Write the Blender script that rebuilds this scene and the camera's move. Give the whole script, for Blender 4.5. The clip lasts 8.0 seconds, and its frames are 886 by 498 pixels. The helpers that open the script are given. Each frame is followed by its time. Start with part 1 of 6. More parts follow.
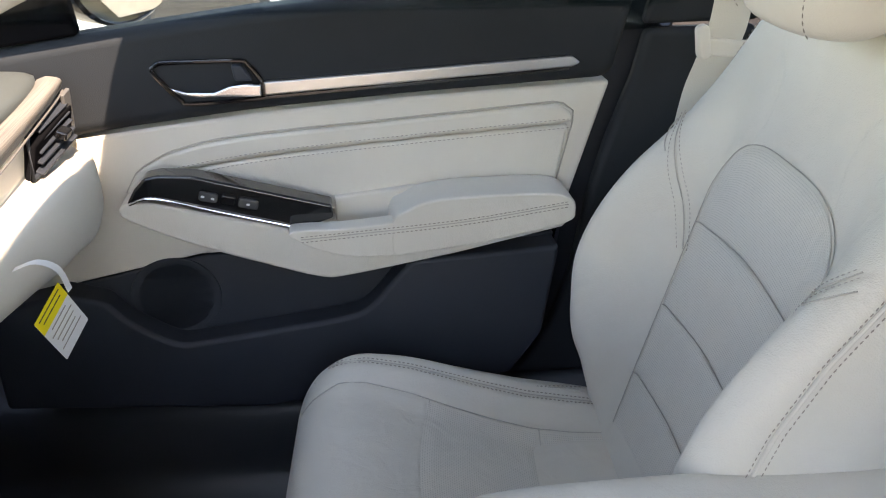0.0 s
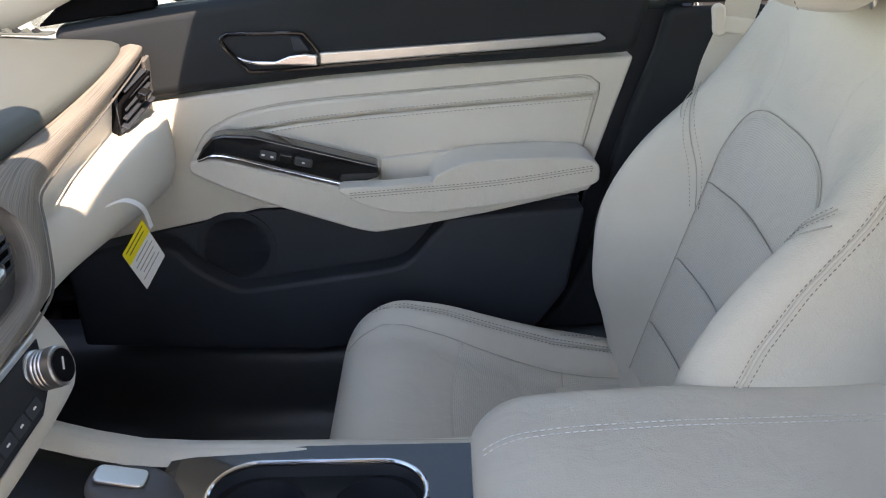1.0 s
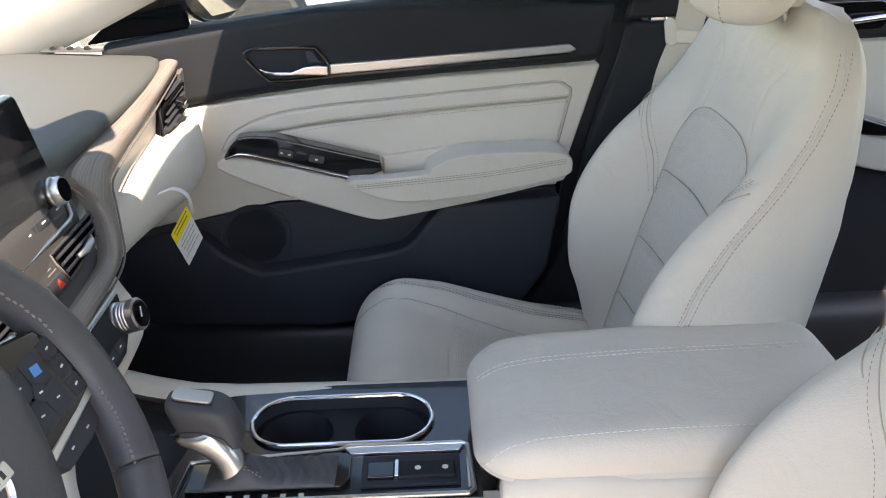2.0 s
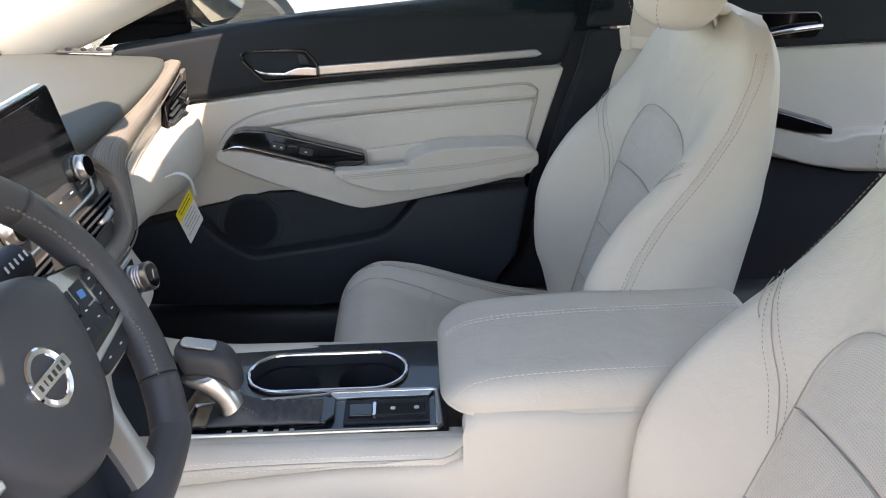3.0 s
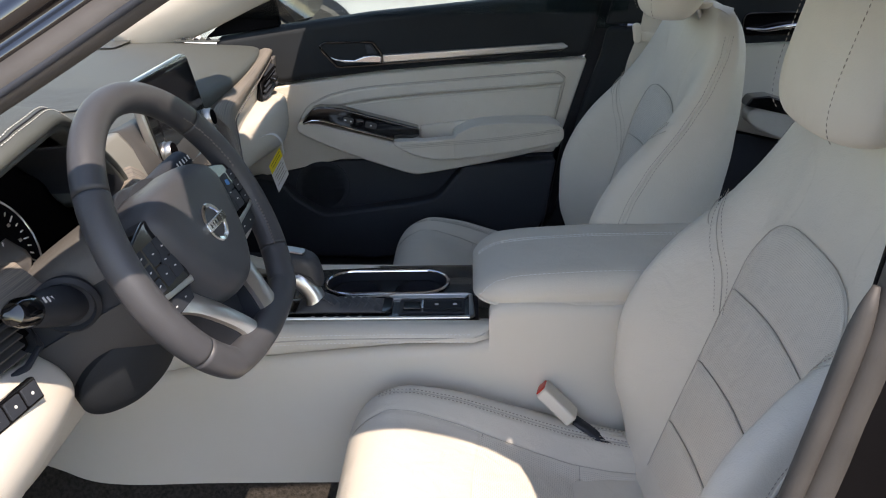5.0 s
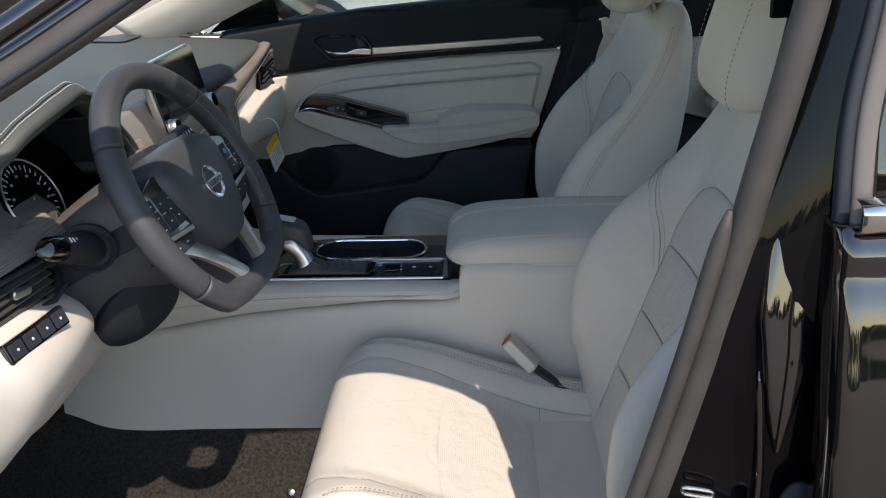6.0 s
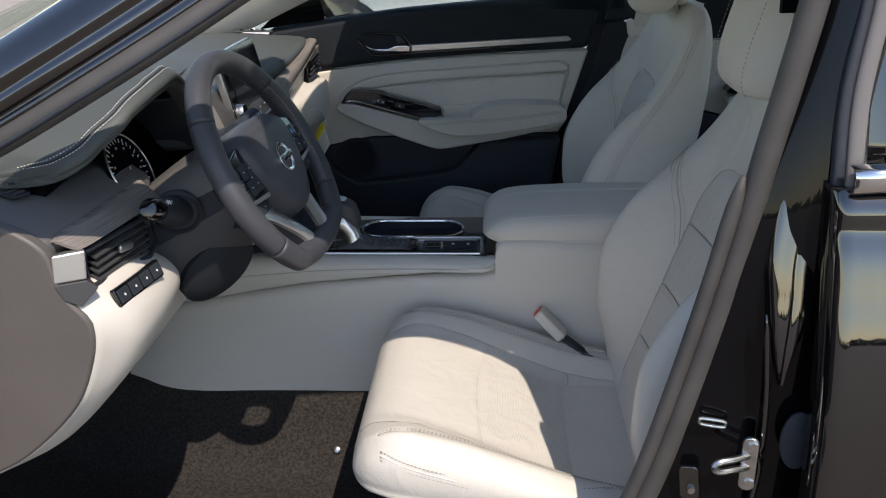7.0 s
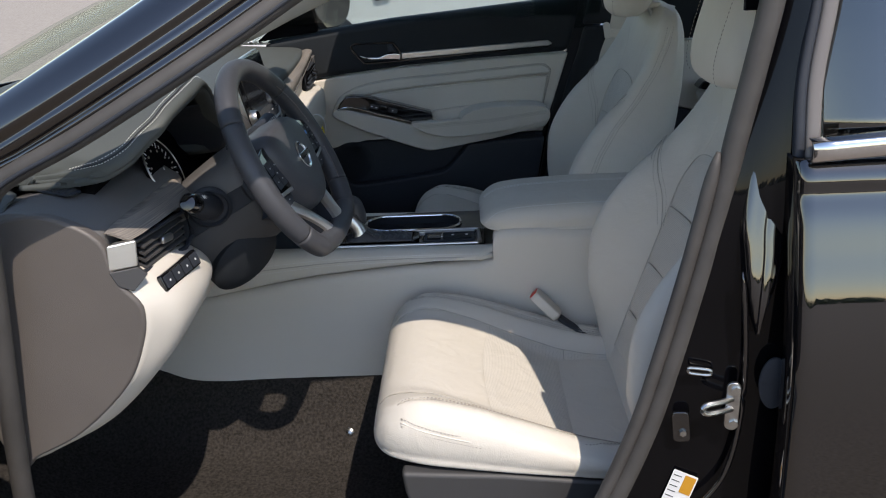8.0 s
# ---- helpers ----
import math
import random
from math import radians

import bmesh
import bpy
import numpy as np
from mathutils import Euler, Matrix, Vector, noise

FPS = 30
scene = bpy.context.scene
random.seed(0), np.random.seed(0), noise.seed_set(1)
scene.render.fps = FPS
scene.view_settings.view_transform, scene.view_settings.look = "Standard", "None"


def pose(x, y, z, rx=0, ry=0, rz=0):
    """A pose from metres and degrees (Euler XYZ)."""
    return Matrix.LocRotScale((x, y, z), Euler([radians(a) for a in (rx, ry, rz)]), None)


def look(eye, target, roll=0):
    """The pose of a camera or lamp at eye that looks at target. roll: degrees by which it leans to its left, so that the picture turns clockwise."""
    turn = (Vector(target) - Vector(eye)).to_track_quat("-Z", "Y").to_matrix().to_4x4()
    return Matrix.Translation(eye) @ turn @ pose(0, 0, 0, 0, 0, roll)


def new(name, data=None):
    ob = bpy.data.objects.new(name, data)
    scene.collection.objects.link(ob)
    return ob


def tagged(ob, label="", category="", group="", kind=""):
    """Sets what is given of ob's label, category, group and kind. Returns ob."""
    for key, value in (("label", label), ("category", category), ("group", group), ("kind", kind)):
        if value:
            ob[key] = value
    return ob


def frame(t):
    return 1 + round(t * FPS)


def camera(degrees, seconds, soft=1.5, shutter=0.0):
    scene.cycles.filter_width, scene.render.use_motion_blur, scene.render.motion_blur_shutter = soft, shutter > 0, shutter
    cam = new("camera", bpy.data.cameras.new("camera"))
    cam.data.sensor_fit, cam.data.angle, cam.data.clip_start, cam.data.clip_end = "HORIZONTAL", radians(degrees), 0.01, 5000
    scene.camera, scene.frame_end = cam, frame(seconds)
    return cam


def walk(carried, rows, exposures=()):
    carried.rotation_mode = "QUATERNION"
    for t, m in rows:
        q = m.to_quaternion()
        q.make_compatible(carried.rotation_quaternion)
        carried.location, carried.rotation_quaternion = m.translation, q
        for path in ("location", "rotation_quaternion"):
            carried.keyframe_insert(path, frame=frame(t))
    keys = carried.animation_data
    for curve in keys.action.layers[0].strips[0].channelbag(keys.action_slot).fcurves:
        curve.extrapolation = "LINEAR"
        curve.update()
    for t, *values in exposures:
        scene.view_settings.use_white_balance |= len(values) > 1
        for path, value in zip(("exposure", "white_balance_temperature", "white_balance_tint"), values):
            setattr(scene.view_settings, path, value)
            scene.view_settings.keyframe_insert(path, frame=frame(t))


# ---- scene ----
cam = camera(54.8, 8.0, soft=1.1)
PATH = [
    (0, (0.009, -0.394, 1.244), (0.086, 1.409, 0.382), -1.4),
    (0.5, (0.021, -0.471, 1.251), (0.027, 1.333, 0.388), -1.5),
    (1, (0.007, -0.533, 1.246), (-0.003, 1.267, 0.374), -1.4),
    (1.5, (-0.008, -0.648, 1.271), (-0.015, 1.158, 0.413), -1.8),
    (2.8, (-0.006, -0.868, 1.297), (0.053, 0.953, 0.473), -1.6),
    (3, (0.009, -0.907, 1.301), (0.058, 0.918, 0.485), -1.3),
    (3.5, (0.033, -0.998, 1.298), (-0.035, 0.84, 0.511), -1.9),
    (4, (0.036, -1.081, 1.3), (-0.048, 0.765, 0.537), -1.5),
    (4.5, (0.012, -1.181, 1.305), (-0.057, 0.663, 0.532), -1.6),
    (6, (0.091, -1.458, 1.31), (0.003, 0.387, 0.545), -1.9),
    (6.5, (0.105, -1.545, 1.317), (-0.04, 0.311, 0.585), -1.7),
    (7, (0.051, -1.617, 1.318), (-0.071, 0.232, 0.563), -1.4),
    (7.5, (0.017, -1.705, 1.325), (-0.079, 0.143, 0.566), -2.3),
    (8, (0.008, -1.76, 1.33), (-0.062, 0.099, 0.596), -2.8),
]
EXPOSURES = [(0, 2.72, 8500, 21), (0.5, 2.46, 8400, 21), (1.5, 2.6, 8500, 21), (3.0, 2.36, 8300, 21), (3.5, 2.26, 8300, 21), (4.5, 1.80, 8000, 20), (6, 0.92, 7300, 16), (6.5, 0.82, 7150, 16), (8, 0.72, 7050, 15)]
walk(cam, [(t, look(eye, target, roll)) for t, eye, target, roll in PATH], EXPOSURES)

# ---- world and sun ----
world = bpy.data.worlds.new("world")
scene.world = world
world.use_nodes = True
SUN_TRAVEL = Vector((-0.338, 0.65, -1.0)).normalized()
wn = world.node_tree.nodes
sky = wn.new("ShaderNodeTexSky")
sky.sky_type, sky.sun_disc = "NISHITA", False
sky.dust_density = 0.3
sky.sun_elevation = math.asin(-SUN_TRAVEL.z)
sky.sun_rotation = math.atan2(-SUN_TRAVEL.x, -SUN_TRAVEL.y)
wn["Background"].inputs["Strength"].default_value = 0.15
world.node_tree.links.new(sky.outputs[0], wn["Background"].inputs[0])
sun = new("sun", bpy.data.lights.new("sun", "SUN"))
sun.data.energy, sun.data.angle, sun.data.color = 2.7, radians(0.5), (1.0, 0.95, 0.87)
sun.matrix_world = look((0, 0, 6), Vector((0, 0, 6)) + SUN_TRAVEL)


# ---- materials ----
def material(name, colour, rough=0.5, metal=0.0, grain=0.0, grain_size=0.001, stain=0.0, stain_size=0.1,
             colour2=None, coat=0.0, spec=0.5, cells=False, rough_var=0.0, coord="Object", wrinkle=0.0):
    """Principled material with a fine bump (noise or leather cells), and broad uneven colour."""
    m = bpy.data.materials.new(name)
    m.use_nodes = True
    n, l = m.node_tree.nodes, m.node_tree.links
    b = n["Principled BSDF"]
    b.inputs["Roughness"].default_value, b.inputs["Metallic"].default_value = rough, metal
    b.inputs["Coat Weight"].default_value, b.inputs["Specular IOR Level"].default_value = coat, spec
    b.inputs["Coat Roughness"].default_value = 0.03
    tc = n.new("ShaderNodeTexCoord")
    broad = n.new("ShaderNodeTexNoise")
    broad.inputs["Scale"].default_value, broad.inputs["Detail"].default_value = 1 / stain_size, 5
    l.new(tc.outputs[coord], broad.inputs["Vector"])
    mix = n.new("ShaderNodeMix")
    mix.data_type = "RGBA"
    c2 = colour2 or tuple(c * (1 - stain) for c in colour)
    mix.inputs[6].default_value, mix.inputs[7].default_value = (*colour, 1), (*c2, 1)
    ramp = n.new("ShaderNodeMapRange")
    ramp.inputs["From Min"].default_value, ramp.inputs["From Max"].default_value = 0.35, 0.7
    l.new(broad.outputs[0], ramp.inputs["Value"])
    l.new(ramp.outputs[0], mix.inputs[0])
    l.new(mix.outputs[2], b.inputs["Base Color"])
    if rough_var:
        rr = n.new("ShaderNodeMapRange")
        rr.inputs["To Min"].default_value, rr.inputs["To Max"].default_value = rough - rough_var, rough + rough_var
        l.new(broad.outputs[0], rr.inputs["Value"])
        l.new(rr.outputs[0], b.inputs["Roughness"])
    if grain:
        if cells:
            tex = n.new("ShaderNodeTexVoronoi")
            tex.inputs["Scale"].default_value = 1 / grain_size
        else:
            tex = n.new("ShaderNodeTexNoise")
            tex.inputs["Scale"].default_value, tex.inputs["Detail"].default_value = 1 / grain_size, 3
        l.new(tc.outputs[coord], tex.inputs["Vector"])
        bump = n.new("ShaderNodeBump")
        bump.inputs["Strength"].default_value, bump.inputs["Distance"].default_value = grain, grain_size * 0.5
        l.new(tex.outputs[0], bump.inputs["Height"])
        l.new(bump.outputs[0], b.inputs["Normal"])
        if wrinkle:
            soft, wave = n.new("ShaderNodeTexNoise"), n.new("ShaderNodeBump")
            soft.inputs["Scale"].default_value, soft.inputs["Detail"].default_value, soft.inputs["Distortion"].default_value = 22, 4, 0.6
            wave.inputs["Strength"].default_value, wave.inputs["Distance"].default_value = wrinkle, 0.012
            l.new(tc.outputs[coord], soft.inputs["Vector"])
            l.new(soft.outputs[0], wave.inputs["Height"])
            l.new(wave.outputs[0], bump.inputs["Normal"])
    return m


def perforated(name, colour):
    """Leather with rows of small punched holes."""
    m = material(name, colour, 0.55, grain=0.25, grain_size=0.0016, stain=0.06, cells=True, wrinkle=0.25)
    n, l = m.node_tree.nodes, m.node_tree.links
    tc, b = n["Texture Coordinate"], n["Principled BSDF"]
    vor = n.new("ShaderNodeTexVoronoi")
    vor.inputs["Scale"].default_value, vor.inputs["Randomness"].default_value = 1 / 0.0032, 0.0
    l.new(tc.outputs["UV"], vor.inputs["Vector"])
    hole = n.new("ShaderNodeMapRange")
    hole.inputs["From Min"].default_value, hole.inputs["From Max"].default_value = 0.16, 0.30
    l.new(vor.outputs["Distance"], hole.inputs["Value"])
    old = b.inputs["Base Color"].links[0].from_socket
    mul = n.new("ShaderNodeMix")
    mul.data_type, mul.blend_type = "RGBA", "MIX"
    mul.inputs[6].default_value = (*[c * 0.70 for c in colour], 1)
    l.new(hole.outputs[0], mul.inputs[0])
    l.new(old, mul.inputs[7])
    l.new(mul.outputs[2], b.inputs["Base Color"])
    return m


def wood(name):
    """Open-grain grey-brown wood, streaked along the panel's length (its U)."""
    m = material(name, (0.2, 0.15, 0.11), 0.5, spec=0.25)
    n, l = m.node_tree.nodes, m.node_tree.links
    tc, b = n["Texture Coordinate"], n["Principled BSDF"]
    mp = n.new("ShaderNodeMapping")
    mp.inputs["Scale"].default_value = (8.0, 1400, 1)
    l.new(tc.outputs["UV"], mp.inputs["Vector"])
    t = n.new("ShaderNodeTexNoise")
    t.inputs["Scale"].default_value, t.inputs["Detail"].default_value = 1.0, 6
    t.inputs["Distortion"].default_value = 0.0
    l.new(mp.outputs[0], t.inputs["Vector"])
    cr = n.new("ShaderNodeValToRGB")
    cr.color_ramp.elements[0].position, cr.color_ramp.elements[0].color = 0.36, (0.125, 0.115, 0.106, 1)
    cr.color_ramp.elements[1].position, cr.color_ramp.elements[1].color = 0.66, (0.275, 0.240, 0.206, 1)
    mid = cr.color_ramp.elements.new(0.5)
    mid.color = (0.200, 0.181, 0.163, 1)
    l.new(t.outputs[0], cr.inputs[0])
    l.new(cr.outputs[0], b.inputs["Base Color"])
    bump = n.new("ShaderNodeBump")
    bump.inputs["Strength"].default_value, bump.inputs["Distance"].default_value = 0.3, 0.0005
    l.new(t.outputs[0], bump.inputs["Height"])
    l.new(bump.outputs[0], b.inputs["Normal"])
    return m


def glass(name, tint=(0.93, 0.97, 0.95), base=0.03, rim=0.3):
    """Thin window glass: mostly clear, with a Fresnel gloss."""
    m = bpy.data.materials.new(name)
    m.use_nodes = True
    n, l = m.node_tree.nodes, m.node_tree.links
    n.remove(n["Principled BSDF"])
    clear, gloss, mix, fr = n.new("ShaderNodeBsdfTransparent"), n.new("ShaderNodeBsdfGlossy"), n.new("ShaderNodeMixShader"), n.new("ShaderNodeLayerWeight")
    clear.inputs[0].default_value, gloss.inputs["Roughness"].default_value = (*tint, 1), 0.0
    rise, gain = n.new("ShaderNodeMath"), n.new("ShaderNodeMath")
    rise.operation, rise.inputs[1].default_value = "POWER", 4.0
    gain.operation, gain.inputs[1].default_value, gain.inputs[2].default_value = "MULTIPLY_ADD", rim, base
    gain.use_clamp = True
    l.new(fr.outputs["Facing"], rise.inputs[0])
    l.new(rise.outputs[0], gain.inputs[0])
    l.new(gain.outputs[0], mix.inputs[0])
    l.new(clear.outputs[0], mix.inputs[1])
    l.new(gloss.outputs[0], mix.inputs[2])
    l.new(mix.outputs[0], n["Material Output"].inputs[0])
    return m


BEIGE = (0.64, 0.605, 0.54)
M_LEATHER = material("beige_leather", BEIGE, 0.5, grain=0.28, grain_size=0.0016, stain=0.07, stain_size=0.15, cells=True, rough_var=0.08, wrinkle=0.22)
M_PERF = perforated("perforated_beige_leather", (0.645, 0.612, 0.55))
M_BEIGE = material("beige_moulded_plastic", (0.64, 0.60, 0.535), 0.55, grain=0.2, grain_size=0.0012, stain=0.04, stain_size=0.2, cells=True)
M_TAUPE = material("taupe_dash_skin", (0.074, 0.083, 0.081), 0.6, grain=0.3, grain_size=0.0014, stain=0.06, stain_size=0.2, cells=True)
M_BLACK = material("black_grained_plastic", (0.031, 0.036, 0.046), 0.55, spec=0.3, grain=0.25, grain_size=0.0012, stain=0.2, stain_size=0.2, cells=True)
M_SOFT = material("charcoal_soft_plastic", (0.021, 0.0245, 0.029), 0.6, spec=0.15, grain=0.25, grain_size=0.0012, stain=0.15, stain_size=0.2, cells=True)
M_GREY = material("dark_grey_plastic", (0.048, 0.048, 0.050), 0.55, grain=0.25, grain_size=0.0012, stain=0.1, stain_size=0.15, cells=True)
M_WHEEL = material("dark_grey_leather", (0.058, 0.060, 0.068), 0.46, grain=0.22, grain_size=0.0012, stain=0.15, stain_size=0.06, cells=True, rough_var=0.06)
M_PIANO = material("piano_black", (0.006, 0.006, 0.007), 0.08, coat=0.6, stain=0.2)
M_PAINT = material("black_car_paint", (0.004, 0.004, 0.005), 0.3, coat=1.0, stain=0.2, spec=0.0)
M_PAINT.node_tree.nodes["Principled BSDF"].inputs["Coat IOR"].default_value = 2.1
M_JAMB = material("black_jamb_paint", (0.003, 0.003, 0.004), 0.25, coat=0.45, stain=0.2, spec=0.05)
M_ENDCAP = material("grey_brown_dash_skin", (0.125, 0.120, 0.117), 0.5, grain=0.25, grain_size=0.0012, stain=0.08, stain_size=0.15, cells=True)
M_DASHFACE = material("pale_taupe_dash_skin", (0.215, 0.215, 0.20), 0.55, grain=0.25, grain_size=0.0012, stain=0.06, stain_size=0.15, cells=True)
M_LACE = material("dark_lacing_thread", (0.20, 0.18, 0.175), 0.7, stain=0.1)
M_CAP = material("dark_grey_dash_end", (0.118, 0.105, 0.097), 0.5, grain=0.25, grain_size=0.0012, stain=0.12, stain_size=0.12, cells=True)
M_DIAL = material("matt_black_dial", (0.006, 0.006, 0.007), 0.9, spec=0.0, stain=0.2)
M_TRIMGREY = material("grey_frame_film", (0.15, 0.137, 0.13), 0.4, stain=0.08, stain_size=0.1)
M_CHROME = material("chrome", (0.82, 0.82, 0.83), 0.12, metal=1.0, stain=0.05)
M_SATIN = material("satin_silver", (0.62, 0.61, 0.60), 0.3, metal=1.0, stain=0.08, stain_size=0.05, rough_var=0.06)
M_SILL = material("black_sill_plastic", (0.040, 0.045, 0.052), 0.38, spec=0.5, grain=0.15, grain_size=0.0012, stain=0.2, stain_size=0.2, cells=True)
M_PLATE = material("black_satin_film", (0.016, 0.018, 0.023), 0.2, coat=0.7, stain=0.2)
M_SPOKE = material("silver_painted_trim", (0.70, 0.68, 0.65), 0.36, metal=0.88, stain=0.06, stain_size=0.05)
M_STEEL = material("plated_steel", (0.62, 0.63, 0.62), 0.28, metal=1.0, stain=0.25, stain_size=0.01)
M_RUBBER = material("black_rubber", (0.064, 0.060, 0.057), 0.62, grain=0.2, grain_size=0.002, stain=0.25, stain_size=0.05)
M_CARPET = material("black_carpet", (0.046, 0.041, 0.037), 0.95, grain=1.0, grain_size=0.003, colour2=(0.018, 0.0165, 0.015), stain_size=0.006, spec=0.1)
M_WOOD = wood("open_grain_wood")
M_GLASS = glass("window_glass", (0.74, 0.80, 0.79))
M_SCREENGLASS = glass("windscreen_glass", (0.88, 0.91, 0.89), 0.008, 0.05)
M_TINT = glass("tinted_glass", (0.10, 0.11, 0.11), 0.20)
M_SCREEN = material("screen_glass", (0.012, 0.013, 0.016), 0.1, coat=0.5)
# darker leather tone that paints the shade inside seam creases
M_SEAMSHADE = material("seam_crease_shade", (0.47, 0.44, 0.39), 0.8, stain=0.1)
M_DTHREAD = material("grey_thread", (0.33, 0.30, 0.265), 0.7, stain=0.1)
M_WHITE = material("white_print", (0.75, 0.75, 0.74), 0.5, stain=0.05)
M_YELLOW = material("yellow_print", (0.85, 0.68, 0.02), 0.5, stain=0.05)
M_INK = material("black_print", (0.03, 0.03, 0.03), 0.5)
M_RED = material("red_plastic", (0.62, 0.04, 0.02), 0.4, stain=0.1)
M_BLUE = material("blue_print", (0.05, 0.25, 0.62), 0.4)
M_LINER = material("headliner_cloth", (0.55, 0.52, 0.47), 0.9, grain=0.3, grain_size=0.002, stain=0.05)
M_ASPHALT = material("asphalt", (0.17, 0.14, 0.11), 0.9, grain=0.8, grain_size=0.006, colour2=(0.075, 0.062, 0.050), stain_size=0.012)
M_CONCRETE = material("pale_concrete", (0.37, 0.33, 0.28), 0.9, grain=0.8, grain_size=0.01, colour2=(0.25, 0.22, 0.185), stain_size=0.03)
M_WHITECAR = material("white_car_paint", (0.75, 0.75, 0.74), 0.25, coat=0.8, stain=0.03)
M_LEAF = material("leaves", (0.05, 0.10, 0.02), 0.6, stain=0.5, stain_size=0.3)


# ---- mesh helpers ----
def part(name, bm, mat, parent=None, label="", smooth=35, subsurf=0, bevel=0.0, seg=3):
    """Links a bmesh as one mesh object, under its thing."""
    me = bpy.data.meshes.new(name)
    bmesh.ops.recalc_face_normals(bm, faces=bm.faces)
    bm.to_mesh(me)
    bm.free()
    me.materials.append(mat)
    if smooth:
        me.polygons.foreach_set("use_smooth", [True] * len(me.polygons))
        if smooth < 180:
            me.set_sharp_from_angle(angle=radians(smooth))
    ob = new(name, me)
    if bevel:
        b = ob.modifiers.new("bevel", "BEVEL")
        b.width, b.segments, b.limit_method, b.angle_limit, b.harden_normals = bevel, seg, "ANGLE", radians(32), True
    if subsurf:
        s = ob.modifiers.new("subsurf", "SUBSURF")
        s.levels = s.render_levels = subsurf
    if parent:
        ob.parent = parent
    if label:
        tagged(ob, label)
    return ob


def thing(name, label, category, group="", kind=""):
    return tagged(new(name), label, category, group, kind)


def cat(pts, n, closed=False):
    """Catmull-Rom through the points, resampled evenly to n points."""
    p = np.array([tuple(q) for q in pts], float)
    m = len(p)
    if closed:
        q = np.vstack([p[-1], p, p[0], p[1]])
    else:
        q = np.vstack([2 * p[0] - p[1], p, 2 * p[-1] - p[-2]])
    out = []
    spans = m if closed else m - 1
    t = np.linspace(0, 1, 16, endpoint=False)[:, None]
    for i in range(spans):
        a, b, c, d = q[i], q[i + 1], q[i + 2], q[i + 3]
        out.append(0.5 * (2 * b + (c - a) * t + (2 * a - 5 * b + 4 * c - d) * t**2 + (3 * b - a - 3 * c + d) * t**3))
    out = np.vstack(out + [q[1:2] if closed else q[-2:-1]])
    s = np.r_[0, np.cumsum(np.linalg.norm(np.diff(out, axis=0), axis=1))]
    want = np.linspace(0, s[-1], n + 1)[:-1] if closed else np.linspace(0, s[-1], n)
    return np.stack([np.interp(want, s, out[:, k]) for k in range(p.shape[1])], 1)


def grid_bm(g, ring=False, cap=False, uv=False, back=0.0, back_dir=None):
    """A bmesh from a grid of points g[i][j]; ring: j closes on itself; cap: closes the ends."""
    g = np.asarray(g, float)
    bm = bmesh.new()
    layer = bm.loops.layers.uv.new("UVMap") if uv else None
    vs = [[bm.verts.new(p) for p in row] for row in g]
    ni, nj = len(vs), len(vs[0])
    if uv:
        du = np.zeros((ni, nj, 2))
        du[1:, :, 0] = np.cumsum(np.linalg.norm(np.diff(g, axis=0), axis=2), 0)
        du[:, 1:, 1] = np.cumsum(np.linalg.norm(np.diff(g, axis=1), axis=2), 1)
        du[:, :, 1] -= du[:, nj // 2 : nj // 2 + 1, 1]
        du[:, :, 0] = du[:, nj // 2 : nj // 2 + 1, 0]
    for i in range(ni - 1):
        for j in range(nj if ring else nj - 1):
            k = (j + 1) % nj
            try:
                f = bm.faces.new((vs[i][j], vs[i + 1][j], vs[i + 1][k], vs[i][k]))
            except ValueError:
                continue
            if uv:
                for lp, (a, b) in zip(f.loops, ((i, j), (i + 1, j), (i + 1, k), (i, k))):
                    lp[layer].uv = du[a, b]
    if cap:
        for row in (vs[0], vs[-1]):
            c = bm.verts.new(sum((v.co for v in row), Vector()) / len(row))
            for j in range(nj):
                bm.faces.new((row[j], row[(j + 1) % nj], c))
    return bm


def thick_sheet(g, vec, uv=False):
    """A sheet with thickness: the grid g and its copy moved by vec, closed round the rim."""
    g = np.asarray(g, float)
    bm = grid_bm(g, uv=uv)
    h = g + np.asarray(vec, float)
    ni, nj = g.shape[:2]
    bm.verts.ensure_lookup_table()
    top = [[bm.verts[i * nj + j] for j in range(nj)] for i in range(ni)]
    low = [[bm.verts.new(p) for p in row] for row in h]
    for i in range(ni - 1):
        for j in range(nj - 1):
            bm.faces.new((low[i][j], low[i][j + 1], low[i + 1][j + 1], low[i + 1][j]))
    for i in range(ni - 1):
        for j in (0, nj - 1):
            bm.faces.new((top[i][j], top[i + 1][j], low[i + 1][j], low[i][j]))
    for j in range(nj - 1):
        for i in (0, ni - 1):
            bm.faces.new((top[i][j], top[i][j + 1], low[i][j + 1], low[i][j]))
    return bm


